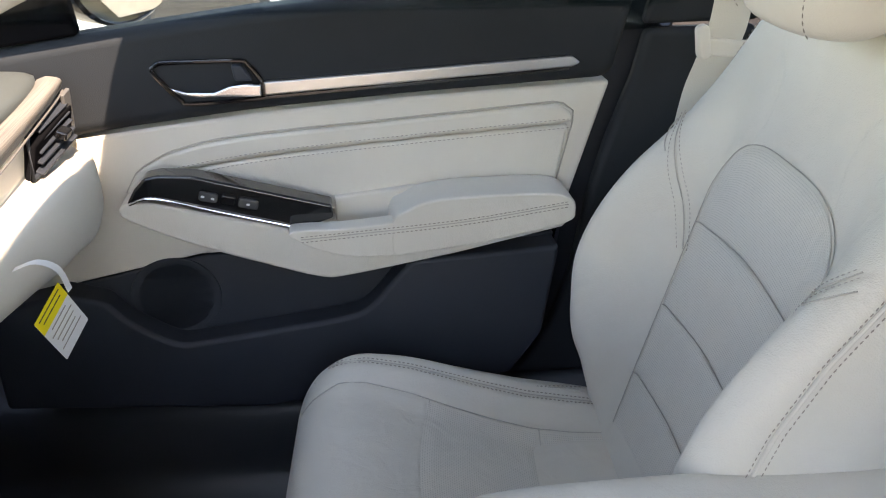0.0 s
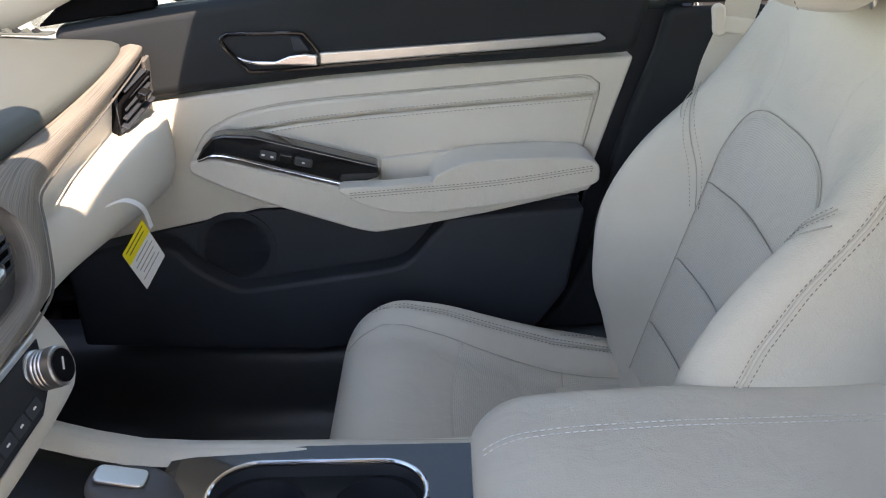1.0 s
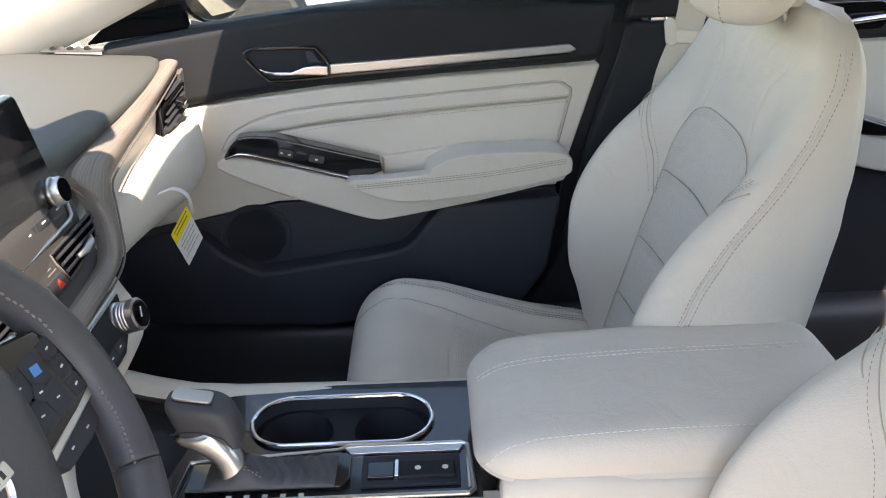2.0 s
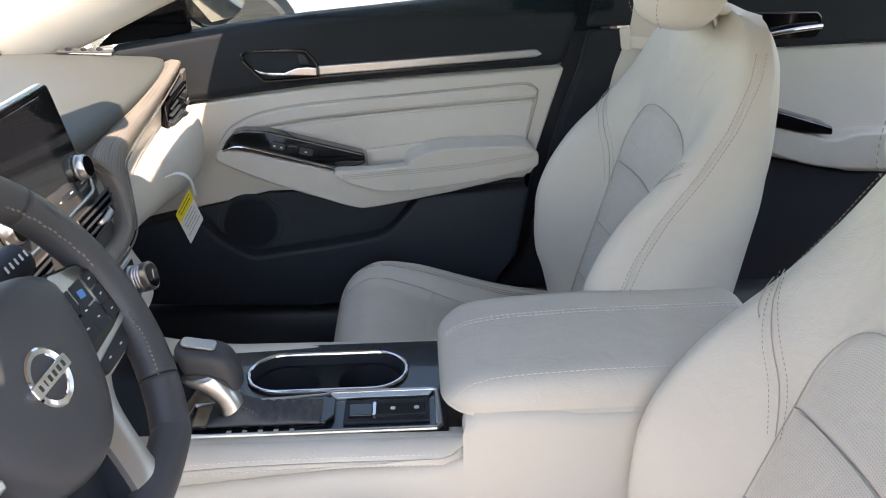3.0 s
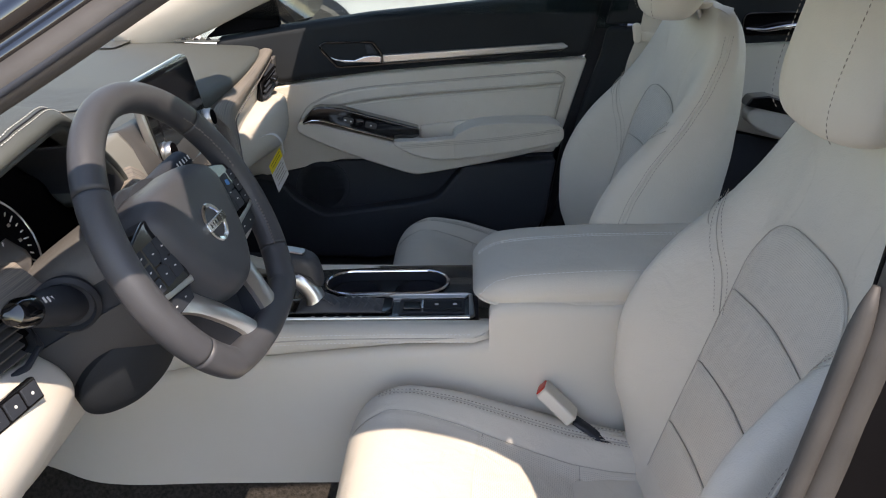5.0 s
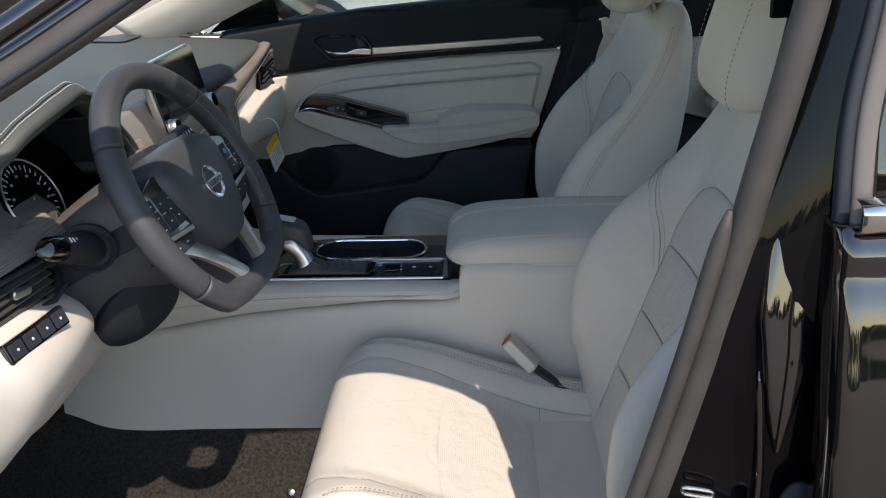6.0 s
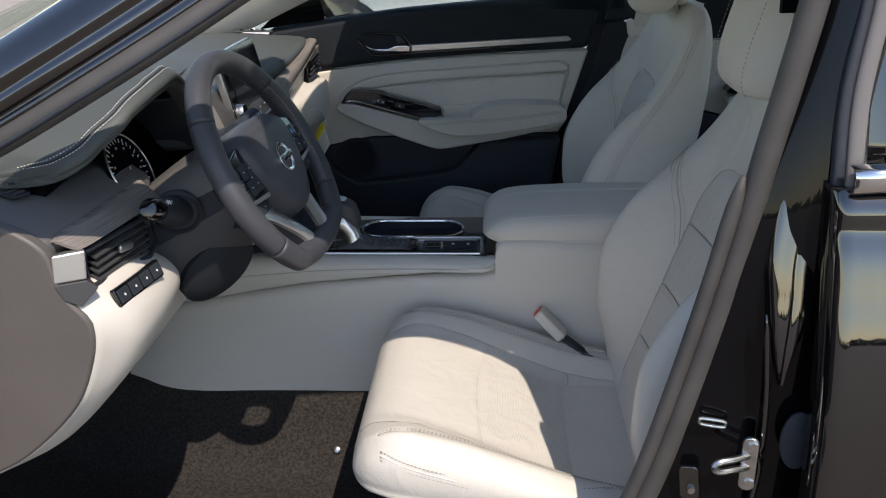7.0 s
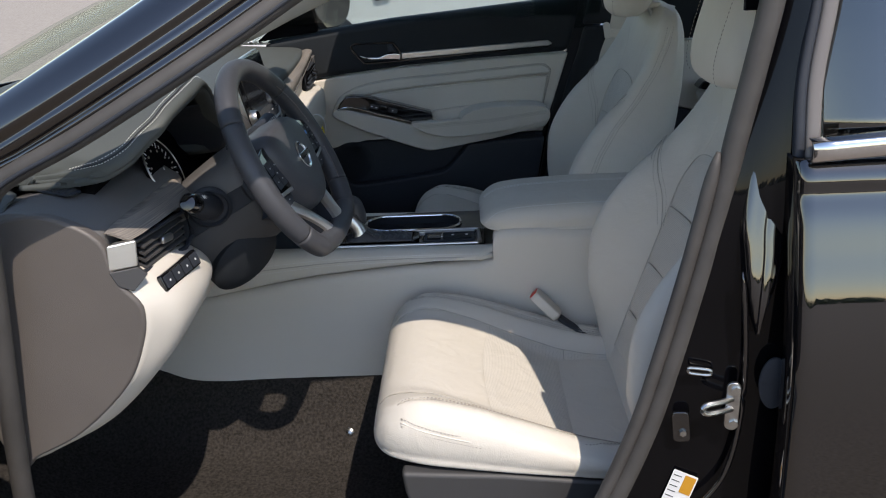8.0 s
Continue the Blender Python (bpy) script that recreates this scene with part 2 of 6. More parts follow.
def tube_bm(path, radius, n=12, flat=1.0, up=(0, 0, 1), closed=False):
    """A tube along a path; radius a number or one a point; flat squeezes it along the up side."""
    p = [Vector(q) for q in path]
    rs = [float(r) for r in radius] if hasattr(radius, "__len__") else [float(radius)] * len(p)
    rings = []
    for i, q in enumerate(p):
        if closed:
            t = p[(i + 1) % len(p)] - p[i - 1]
        else:
            t = p[min(i + 1, len(p) - 1)] - p[max(i - 1, 0)]
        t.normalize()
        a = t.cross(Vector(up))
        a = (a if a.length > 1e-4 else t.cross(Vector((1, 0, 0)))).normalized()
        b = a.cross(t)
        rings.append([q + rs[i] * (math.cos(2 * math.pi * k / n) * a + flat * math.sin(2 * math.pi * k / n) * b) for k in range(n)])
    if closed:
        rings.append(rings[0])
        bm = grid_bm(rings, ring=True)
        bmesh.ops.remove_doubles(bm, verts=bm.verts, dist=1e-6)
        return bm
    return grid_bm(rings, ring=True, cap=True)


def plate_bm(outline, depth, m):
    """An outline in the plane (u, v), extruded by depth along w; m lays u, v, w into the world."""
    bm = bmesh.new()
    lo = [bm.verts.new(m @ Vector((u, v, 0))) for u, v in outline]
    hi = [bm.verts.new(m @ Vector((u, v, depth))) for u, v in outline]
    bm.faces.new(lo[::-1])
    bm.faces.new(hi)
    for i in range(len(lo)):
        k = (i + 1) % len(lo)
        bm.faces.new((lo[i], lo[k], hi[k], hi[i]))
    return bm


def box_bm(size, m=Matrix()):
    bm = bmesh.new()
    bmesh.ops.create_cube(bm, size=1.0, matrix=m @ Matrix.Diagonal((*size, 1)))
    return bm


def round_outline(w, h, r, n=6):
    out = []
    for cx, cy, a0 in ((w / 2 - r, h / 2 - r, 0), (-w / 2 + r, h / 2 - r, 90), (-w / 2 + r, -h / 2 + r, 180), (w / 2 - r, -h / 2 + r, 270)):
        out += [(cx + r * math.cos(radians(a0 + 90 * k / n)), cy + r * math.sin(radians(a0 + 90 * k / n))) for k in range(n + 1)]
    return out


def cyl_bm(radius, depth, m, n=32, radius2=None):
    bm = bmesh.new()
    bmesh.ops.create_cone(bm, cap_ends=True, segments=n, radius1=radius, radius2=radius if radius2 is None else radius2, depth=depth, matrix=m)
    return bm


def lathe_bm(profile, m, n=40):
    """Profile of (radius, height) turned round the local z of m."""
    rings = [[m @ Vector((max(r, 1e-5) * math.cos(2 * math.pi * k / n), max(r, 1e-5) * math.sin(2 * math.pi * k / n), h)) for k in range(n)] for r, h in profile]
    return grid_bm(rings, ring=True, cap=True)


def axes(origin, u, v):
    """A matrix with the given origin, u and v sides; w is at right angles to both."""
    u, v = Vector(u).normalized(), Vector(v).normalized()
    w = u.cross(v).normalized()
    v = w.cross(u)
    m = Matrix((u, v, w)).transposed().to_4x4()
    m.translation = Vector(origin)
    return m


def stitches(name, paths, mat, parent, length=0.0042, gap=0.0026, thick=0.0008, label="row of sewn stitches"):
    """Rows of single threads along the paths, joined into one part."""
    bm = bmesh.new()
    for path in paths:
        p = np.array([tuple(q) for q in path], float)
        s = np.r_[0, np.cumsum(np.linalg.norm(np.diff(p, axis=0), axis=1))]
        a = 0.0
        while a + length < s[-1]:
            e = [Vector([np.interp(x, s, p[:, k]) for k in range(3)]) for x in (a, a + length)]
            t = (e[1] - e[0]).normalized()
            side = t.cross(Vector((0.3, -0.5, 0.8))).normalized()
            up = side.cross(t)
            ring = [[q + r * (side * cx + up * cy) for cx, cy in ((1, 0), (0, 1), (-1, 0), (0, -1))]
                    for q, r in ((e[0], thick * 0.5), ((e[0] + e[1]) / 2, thick), (e[1], thick * 0.5))]
            vs = [[bm.verts.new(c) for c in row] for row in ring]
            for i in range(2):
                for j in range(4):
                    bm.faces.new((vs[i][j], vs[i][(j + 1) % 4], vs[i + 1][(j + 1) % 4], vs[i + 1][j]))
            a += length + gap
    return tagged(part(name, bm, mat, parent, label), kind="stuff")


def smooth_step(a, b, x):
    t = np.clip((x - a) / (b - a), 0, 1)
    return t * t * (3 - 2 * t)


def seg_dist(px, py, line):
    """Distance of points to a polyline, in its plane."""
    best = np.full(np.shape(px), 9.0)
    for (ax, ay), (bx, by) in zip(line[:-1], line[1:]):
        dx, dy = bx - ax, by - ay
        t = np.clip(((px - ax) * dx + (py - ay) * dy) / (dx * dx + dy * dy + 1e-12), 0, 1)
        best = np.minimum(best, np.hypot(px - ax - t * dx, py - ay - t * dy))
    return best


def normals_of(g, ring=False):
    a = np.gradient(g, axis=0)
    if ring:
        b = (np.roll(g, -1, 1) - np.roll(g, 1, 1)) / 2
    else:
        b = np.gradient(g, axis=1)
    n = np.cross(a, b)
    return n / (np.linalg.norm(n, axis=2, keepdims=True) + 1e-12)

# ---- front seats ----
SEAT_Y = -0.315
ZL = np.array([.40, .46, .52, .58, .64, .70, .76, .82, .88, .94, 1.0, 1.03, 1.05, 1.062, 1.068])
XF = np.r_[.357 + (ZL[:11] - .646) * .33, .485, .494, .503, .513]
BO = np.array([0, .02, .05, .085, .105, .118, .112, .088, .045, .015, 0, 0, 0, 0, 0])
WB = np.array([.240, .250, .258, .262, .264, .264, .262, .258, .252, .244, .230, .213, .192, .165, .125])
XR = np.array([.420, .435, .450, .462, .475, .488, .502, .517, .528, .536, .541, .541, .538, .533, .526])


def back_front(y, z):
    """Front of the backrest: x over the side offset y and the height z."""
    k = np.interp(z, ZL, WB) / 0.262
    return np.interp(z, ZL, XF) - np.interp(z, ZL, BO) * smooth_step(0.138, 0.232, np.abs(y) / k)


def back_grid(na=240, nz=150):
    rings = []
    for z, xf, b, w, xr in zip(ZL, XF, BO, WB, XR):
        k = w / 0.262
        half = [(y * k, xf - b * smooth_step(0.138, 0.232, y)) for y in np.linspace(0, 0.228, 22)]
        half += [(w - 0.012, xf - b * 0.93 + 0.006), (w - 0.002, xf - b * 0.7 + 0.022), (w, (xf - b * 0.5 + xr) / 2 + 0.008), (w - 0.012, xr - 0.02), (w - 0.045, xr), (0.1 * k, xr + 0.004)]
        pts = half + [(0, xr + 0.005)] + [(-y, x) for y, x in half[:0:-1]]
        r = cat(pts, na, closed=True)
        rings.append(np.c_[r[:, 1], r[:, 0], np.full(na, z)])
    g = np.array(rings)
    return np.stack([cat(g[:, j], nz) for j in range(na)], 1)


XL = np.array([-.178, -.173, -.162, -.143, -.11, -.07, 0, .06, .12, .18, .24, .30, .34])
ZC = np.array([.490, .513, .533, .548, .556, .551, .523, .493, .465, .440, .425, .418, .413])
BC = np.array([0, 0, .003, .008, .015, .022, .035, .045, .052, .056, .055, .045, .03])
WC = np.array([.165, .195, .216, .234, .248, .256, .261, .263, .264, .264, .262, .256, .245])
ZB = np.array([.482, .476, .472, .470, .468, .464, .458, .452, .447, .442, .436, .430, .42])


def cushion_top(x, y):
    k = np.interp(x, XL, WC) / 0.262
    return np.interp(x, XL, ZC) + np.interp(x, XL, BC) * smooth_step(0.135, 0.222, np.abs(y) / k)


def cushion_grid(na=240, nx=130):
    rings = []
    for x, zc, b, w, zb in zip(XL, ZC, BC, WC, ZB):
        k = w / 0.262
        h = zc + b - zb
        half = [(y * k, zc + b * smooth_step(0.135, 0.222, y)) for y in np.linspace(0, 0.226, 22)]
        half += [(w - 0.026, zc + b - 0.06 * h), (w - 0.007, zc + b - 0.24 * h), (w, zb + 0.5 * h), (w - 0.004, zb + 0.2 * h), (w - 0.02, zb), (0.1 * k, zb)]
        pts = half + [(0, zb)] + [(-y, z) for y, z in half[:0:-1]]
        r = cat(pts, na, closed=True)
        rings.append(np.c_[np.full(na, x), r])
    g = np.array(rings)
    return np.stack([cat(g[:, j], nx) for j in range(na)], 1)


def grooved(g, lines, pick, depth=0.0022, width=0.0030):
    """Sinks a ring grid along seam lines; pick gives the two plane coordinates and a mask."""
    n = normals_of(g, ring=True)
    c = g.mean((0, 1))
    if ((g - c) * n).sum() < 0:
        n = -n
    a, b, mask = pick(g, n)
    d = np.full(a.shape, 9.0)
    for line in lines:
        d = np.minimum(d, seg_dist(a, b, line))
    return g - n * (depth * np.exp(-(d / width) ** 2) * mask)[..., None]


def both(lines):
    return lines + [[(-a, b) for a, b in ln] for ln in lines]


def arch_top(y):
    """Upper edge of the backrest insert over the side offset."""
    return 0.80 + 0.100 * (1 - np.clip(np.abs(y) / 0.1485, 0, 1) ** 3.4) ** (1 / 2.6)


ARCH = [(0.150, 0.44), (0.150, 0.60), (0.1485, 0.78)] + [(float(y), float(arch_top(y))) for y in (0.1483, 0.1475, 0.1455, 0.139, 0.126, 0.105, 0.07, 0.035, 0)]


def pillow_grid(face, lift=0.004, n=36, m=36):
    """A padded panel: face maps the side and length shares and the lift to a place on the seat."""
    g = np.zeros((n, m, 3))
    for i in range(n):
        for j in range(m):
            s, t = 2 * j / (m - 1) - 1, i / (n - 1)
            edge = min(1, (1 - abs(s)) * 9) * min(1, t * 9, (1 - t) * 9)
            g[i, j] = face(s, t, lift * smooth_step(0, 1, edge) + 0.0008)
    return g


def front_seat(name, label):
    seat = thing(name, label, "seat", "front seats")
    # backrest
    bolster = cat([(0.150, 0.735), (0.168, 0.80), (0.196, 0.855), (0.232, 0.895)], 20).tolist()
    shoulder = cat([(0.105, 0.884), (0.090, 0.925), (0.093, 0.962), (0.104, 0.980), (0.122, 0.996)], 30).tolist()
    lines = both([cat(ARCH, 60).tolist(), bolster, shoulder]) + [[(-0.148, 0.774), (0, 0.787), (0.148, 0.774)], [(-0.15, 0.657), (0, 0.670), (0.15, 0.657)], [(-0.15, 0.552), (0, 0.565), (0.15, 0.552)]]
    g = grooved(back_grid(), lines, lambda g, n: (g[..., 1], g[..., 2], n[..., 0] < -0.25))
    part("backrest", grid_bm(g, ring=True, cap=True), M_LEATHER, seat, smooth=180)
    for za, zb in ((0.47, 0.5495), (0.5545, 0.6545), (0.6595, 0.7715), (0.7765, 0)):
        def face(s, t, lift):
            y = s * 0.1450
            sag = 0.013 * (1 - s * s)
            top = zb + sag if zb else float(arch_top(y * 1.02)) - 0.004
            z = (za + sag) * (1 - t) + top * t
            return (float(back_front(y, z)) - lift, y, z)
        part("backrest_insert", grid_bm(pillow_grid(face, 0.0016), uv=True), M_PERF, seat, "grey-beige perforated leather panel", smooth=180)
    rows = []
    for off in (0.006, -0.006):
        for sgn in (1, -1):
            rows.append([(float(back_front(sgn * (y + off), z)) - 0.0012, sgn * (y + off), z) for y, z in bolster])
    stitches("stitching", rows, M_DTHREAD, seat, .0035, .0024, .0006)
    # sewn seams round and across the panels; their darker tubes paint the crease shade
    for line in lines[:2] + lines[3:5] + lines[6:]:
        pts = cat(line, 60)
        part("seam", tube_bm([(float(back_front(y, z)) - 0.0004, y, z) for y, z in pts if z > 0.46], 0.0007, 6), M_SEAMSHADE, seat, smooth=180)
    # side seam between the bolster and the side panel
    side = []
    for sgn in (1, -1):
        pts = []
        for z in np.linspace(0.50, 1.035, 50):
            w, xf, b = np.interp(z, ZL, WB), np.interp(z, ZL, XF), np.interp(z, ZL, BO)
            pts.append((xf - b * 0.72 + 0.018, sgn * (w - 0.0012), z))
        side.append(pts)
        part("piping", tube_bm(pts, 0.0022, 8), M_LEATHER, seat)
        stitches("stitching", [[(x + o, y + sgn * 0.0015, z) for x, y, z in pts] for o in (-0.007, 0.007)], M_DTHREAD, seat, .0038, .0024, .0007)
    # short cross seam between the front of the bolster and the side seam
    for sgn in (1, -1):
        run = [(0.204 + 0.036 * t, 0.852 + 0.030 * t) for t in np.linspace(0, 1, 12)]
        pts = [(float(back_front(y, z)) - 0.0006 + 0.030 * max(0, t - .72) ** 1.5, sgn * y, z) for t, (y, z) in zip(np.linspace(0, 1, 12), run)]
        part("seam", tube_bm(pts, 0.0008, 6), M_SEAMSHADE, seat, smooth=180)
    # cushion
    along = [(x, 0.168 - 0.02 * smooth_step(float(XL[0]) + 0.078, float(XL[0]) + 0.008, x)) for x in np.linspace(float(XL[0]) + 0.013, 0.32, 40)]
    cl = both2([along, [(x, .206) for x in np.linspace(float(XL[0]) + 0.05, 0.29, 30)]]) + [[(0.038, -0.168), (0.022, 0), (0.038, 0.168)], [(0.192, -0.168), (0.186, 0), (0.192, 0.168)]]
    g = grooved(cushion_grid(), cl, lambda g, n: (g[..., 0], g[..., 1], n[..., 2] > 0.2))
    part("cushion", grid_bm(g, ring=True, cap=True), M_LEATHER, seat, smooth=180)
    for xa, xb in ((0.034, 0.186), (0.196, 0.31)):
        def face(s, t, lift):
            y = s * 0.163
            x = xa + (xb - xa) * t - (0.014 * (1 - s * s) if xa < 0.1 and t < 0.5 else 0.005 * (1 - s * s))
            return (x, y, float(cushion_top(x, y)) + lift)
        part("cushion_insert", grid_bm(pillow_grid(face, 0.002), uv=True), M_PERF, seat, "perforated beige leather panel", smooth=180)
    for line in cl:
        part("seam", tube_bm([(x, y, float(cushion_top(x, y)) + 0.0002) for x, y in cat(line, 50)], 0.0007, 6), M_SEAMSHADE, seat, smooth=180)
    crest, edge = [], []
    for sgn in (1, -1):
        # double-stitched welt lying on the side of the bolster
        flank = g.reshape(-1, 3)
        flank = flank[(sgn * flank[:, 1] > 0.15) & (flank[:, 0] < 0.30)]
        run = cat([(-.133, .562), (-.137, .551), (-.120, .546), (-.08, .536), (-.037, .526), (.055, .506), (.176, .487), (.27, .475)], 90)

        def on_flank(x, z):
            d = (flank[:, 0] - x) ** 2 + (flank[:, 2] - z) ** 2
            near = np.argsort(d)[:6]
            k = 1 / (d[near] + 1e-7)
            return float((flank[near, 1] * k).sum() / k.sum())

        for o, r, m in ((0, .0016, M_LEATHER), (-.0042, .0007, M_SEAMSHADE), (.0042, .0007, M_SEAMSHADE)):
            pts = [(float(x), on_flank(x, z + o) - sgn * .0006, float(z + o)) for x, z in run[6:]]
            ys = np.convolve(np.pad([p[1] for p in pts], 3, mode="edge"), np.ones(7) / 7, "valid")
            pts = [(x, float(y), z) for (x, _, z), y in zip(pts, ys)]
            part("piping" if o == 0 else "seam", tube_bm(pts, r, 8), m, seat, smooth=180)
            if o:
                edge.append([(x, y + sgn * .0007, z + .6 * o) for x, y, z in pts])
        for o in (-.004, .004):
            crest.append([(x, sgn * (.206 + o), float(cushion_top(x, .206 + o)) + .0008) for x in np.linspace(float(XL[0]) + 0.05, 0.29, 60)])
    stitches("stitching", edge + crest, M_DTHREAD, seat, .0040, .0024, .0010)
    # headrest
    rings = []
    for t in np.linspace(-1, 1, 40):
        s = (1 - abs(t) ** 3.2) ** (1 / 3.2)
        c = Vector((0.462 + 0.03 * t, 0, 1.156 + 0.112 * t))
        ring = []
        for k in range(64):
            a = 2 * math.pi * k / 64
            cy, cx = math.cos(a), math.sin(a)
            ring.append(c + Vector((0.055 * s * math.copysign(abs(cx) ** 0.75, cx) + 0.012 * (cy * cy) * s, 0.138 * (0.35 + 0.65 * s) * math.copysign(abs(cy) ** 0.7, cy), 0)))
        rings.append(ring)
    part("headrest", grid_bm(rings, ring=True, cap=True), M_LEATHER, seat, smooth=180)
    rows = []
    for sgn in (1, -1):
        rows.append([(0.462 + 0.03 * t - 0.052 * (1 - abs(t) ** 3.2) ** (1 / 3.2), sgn * 0.085, 1.156 + 0.112 * t) for t in np.linspace(-0.93, 0.93, 40)])
        part("post", tube_bm([(0.50, sgn * 0.055, 1.03), (0.478, sgn * 0.055, 1.09)], 0.006, 12), M_STEEL, seat)
        part("post_guide", lathe_bm([(0.010, 0), (0.017, 0.001), (0.017, 0.010), (0.012, 0.013), (0, 0.013)], Matrix.Translation((0.498, sgn * 0.055, 1.062)), 20), M_BEIGE, seat)
    stitches("stitching", rows, M_DTHREAD, seat)
    # plastic base with rails
    out = [(-0.125, 0.462), (-0.12, 0.42), (-0.10, 0.36), (-0.07, 0.33), (0.36, 0.33), (0.38, 0.44), (0.30, 0.425), (0.05, 0.452)]
    for sgn in (1, -1):
        part("side_cover", plate_bm(out, 0.03, axes((0, sgn * 0.245 + 0.015, 0), (1, 0, 0), (0, 0, 1))), M_GREY, seat, "dark grey plastic seat side cover", bevel=0.008)
        part("rail", box_bm((0.50, 0.035, 0.11), Matrix.Translation((0.13, sgn * 0.19, 0.255))), M_STEEL, seat, bevel=0.003)
    part("seat_frame", box_bm((0.42, 0.44, 0.10), Matrix.Translation((0.13, 0, 0.36))), M_BLACK, seat, bevel=0.01)
    return seat


def both2(lines):
    return lines + [[(a, -b) for a, b in ln] for ln in lines]


driver_seat = front_seat("driver_seat", "beige leather driver seat with perforated grey-beige panels, sunlit cushion")
driver_seat.matrix_basis = pose(0, SEAT_Y, 0)
# the passenger cushion reaches less far forward
XL = XL + 0.026 * smooth_step(0.16, -0.14, XL)
passenger_seat = front_seat("passenger_seat", "beige leather front passenger seat with perforated panels, in shade")
passenger_seat.matrix_basis = pose(0.012, SEAT_Y + 0.75, 0.010, 0, -2.5, 0)

# ---- passenger door ----
DOOR = axes((0, 0.807, 0), (1, 0.072, 0), (0, 0, 1))


def door_plate(name, outline, w0, w1, mat, parent, label="", bevel=0.004, seg=3):
    return part(name, plate_bm(outline, w1 - w0, DOOR @ Matrix.Translation((0, 0, w0))), mat, parent, label, bevel=bevel, seg=seg)


def D(u, v, w):
    return DOOR @ Vector((u, v, w))


door = thing("passenger_door", "closed front passenger door with black, beige and silver trim", "car door")
door_plate("upper_trim", [(-.56, .872), (-.37, .893), (-.19, .909), (.013, .919), (.313, .928), (.352, 1.085), (.004, 1.06), (-.2, 1.046), (-.42, 1.022), (-.58, 1.0)], -0.06, 0.014, M_SOFT, door, "charcoal soft-touch upper door trim", bevel=0.02, seg=5)
door_plate("middle_trim", [(-.56, .645), (-.305, .691), (.235, .69), (.25, .725), (.312, .923), (.013, .9145), (-.19, .9045), (-.37, .8885), (-.56, .8675)], -0.05, 0.006, M_BEIGE, door, "beige middle door trim", bevel=0.006)
bead = cat([(-.395, .796), (-.377, .825), (-.356, .839), (-.314, .857), (-.222, .872), (-.01, .883), (.227, .895)], 40).tolist()
stl = cat([(-.337, .824), (-.314, .829), (-.194, .844), (.011, .856), (.250, .866)], 40).tolist()
door_plate("trim_roll", bead + [(.241, .890), (.254, .880), (.256, .868)] + stl[::-1] + [(-.36, .80)], 0.004, 0.017, M_LEATHER, door, "padded beige leather roll", bevel=0.006, seg=4)
door_plate("door_insert", [(a, b - .003) for a, b in stl] + [(.233, .777), (.212, .765), (-.1, .752), (-.34, .79)], 0.004, 0.0145, M_LEATHER, door, "padded beige leather insert", bevel=0.006, seg=4)
stitches("stitching", [[D(a, b + o, 0.0152 if o < 0 else 0.0177) for a, b in stl] for o in (-0.008, 0.006)], M_DTHREAD, door)
door_plate("armrest_body", cat([(-.397, .794), (-.391, .777), (-.302, .731), (-.19, .687), (-.133, .667), (-.093, .664), (.067, .687)], 40).tolist() + [(.236, .719), (.245, .735), (.249, .750), (.244, .760), (.004, .757), (-.012, .732), (-.090, .726), (-.103, .746), (-.17, .748), (-.35, .80), (-.385, .803)], 0.004, 0.062, M_LEATHER, door, "beige armrest body sweeping forward", bevel=0.016, seg=5)
pad = cat([(-.022, .7108), (.006, .711), (.104, .719), (.228, .741), (.243, .762), (.236, .779), (.199, .790), (.084, .793), (.030, .789), (.000, .778), (-.020, .763)], 80, closed=True).tolist()
door_plate("armrest_pad", pad, 0.02, 0.098, M_LEATHER, door, "padded beige leather armrest", bevel=0.024, seg=8)
nose = cat([(-.164, .757), (-.153, .741), (-.118, .723), (-.071, .711), (-.020, .7100), (.030, .7125), (.055, .735), (.030, .764), (-.030, .760), (-.090, .757)], 80, closed=True).tolist()
door_plate("armrest_nose", nose, 0.066, 0.0974, M_LEATHER, door, "leather rail in front of the grab pocket", bevel=0.012, seg=6)
part("seam", tube_bm([D(a, b, .0635) for a, b in cat([(-.166, .757), (-.155, .740), (-.119, .721), (-.071, .709), (.006, .709), (.104, .717), (.229, .739)], 60)], .0011, 6), M_SEAMSHADE, door, "sewn lower edge of the armrest pad", smooth=180)
# a darker tube paints the shade of the thin groove round the roll
part("seam", tube_bm([D(a, b + .0015, .0065) for a, b in bead] + [D(.243, .893, .0065), D(.258, .881, .0065), D(.258, .866, .0065), D(.236, .775, .0065)], .0012, 6), M_SEAMSHADE, door, "darker line for the shaded groove round the padded roll", smooth=180)
seam = cat([(-.150, .745), (-.07, .748), (.084, .755), (.232, .771)], 40).tolist()
part("seam", tube_bm([D(a, b, .0979) for a, b in seam], .0007, 6), M_SEAMSHADE, door, smooth=180)
stitches("stitching", [[D(a, b + o, 0.0988) for a, b in seam] for o in (-0.004, 0.004)], M_DTHREAD, door, .0042, .0022, .0009)
door_plate("grab_pocket", [(-.101, .728), (-.006, .733), (.025, .772), (.02, .786), (-.10, .776)], 0.004, 0.026, M_BEIGE, door, bevel=0.003)
sw = [(-.384, .801), (-.370, .823), (-.355, .838), (-.336, .841), (-.290, .837), (-.104, .781), (-.103, .761), (-.147, .748), (-.344, .809), (-.368, .805)]
switch = door_plate("switch_panel", sw, 0.03, 0.066, M_PIANO, door, "gloss black window switch panel", bevel=0.004)
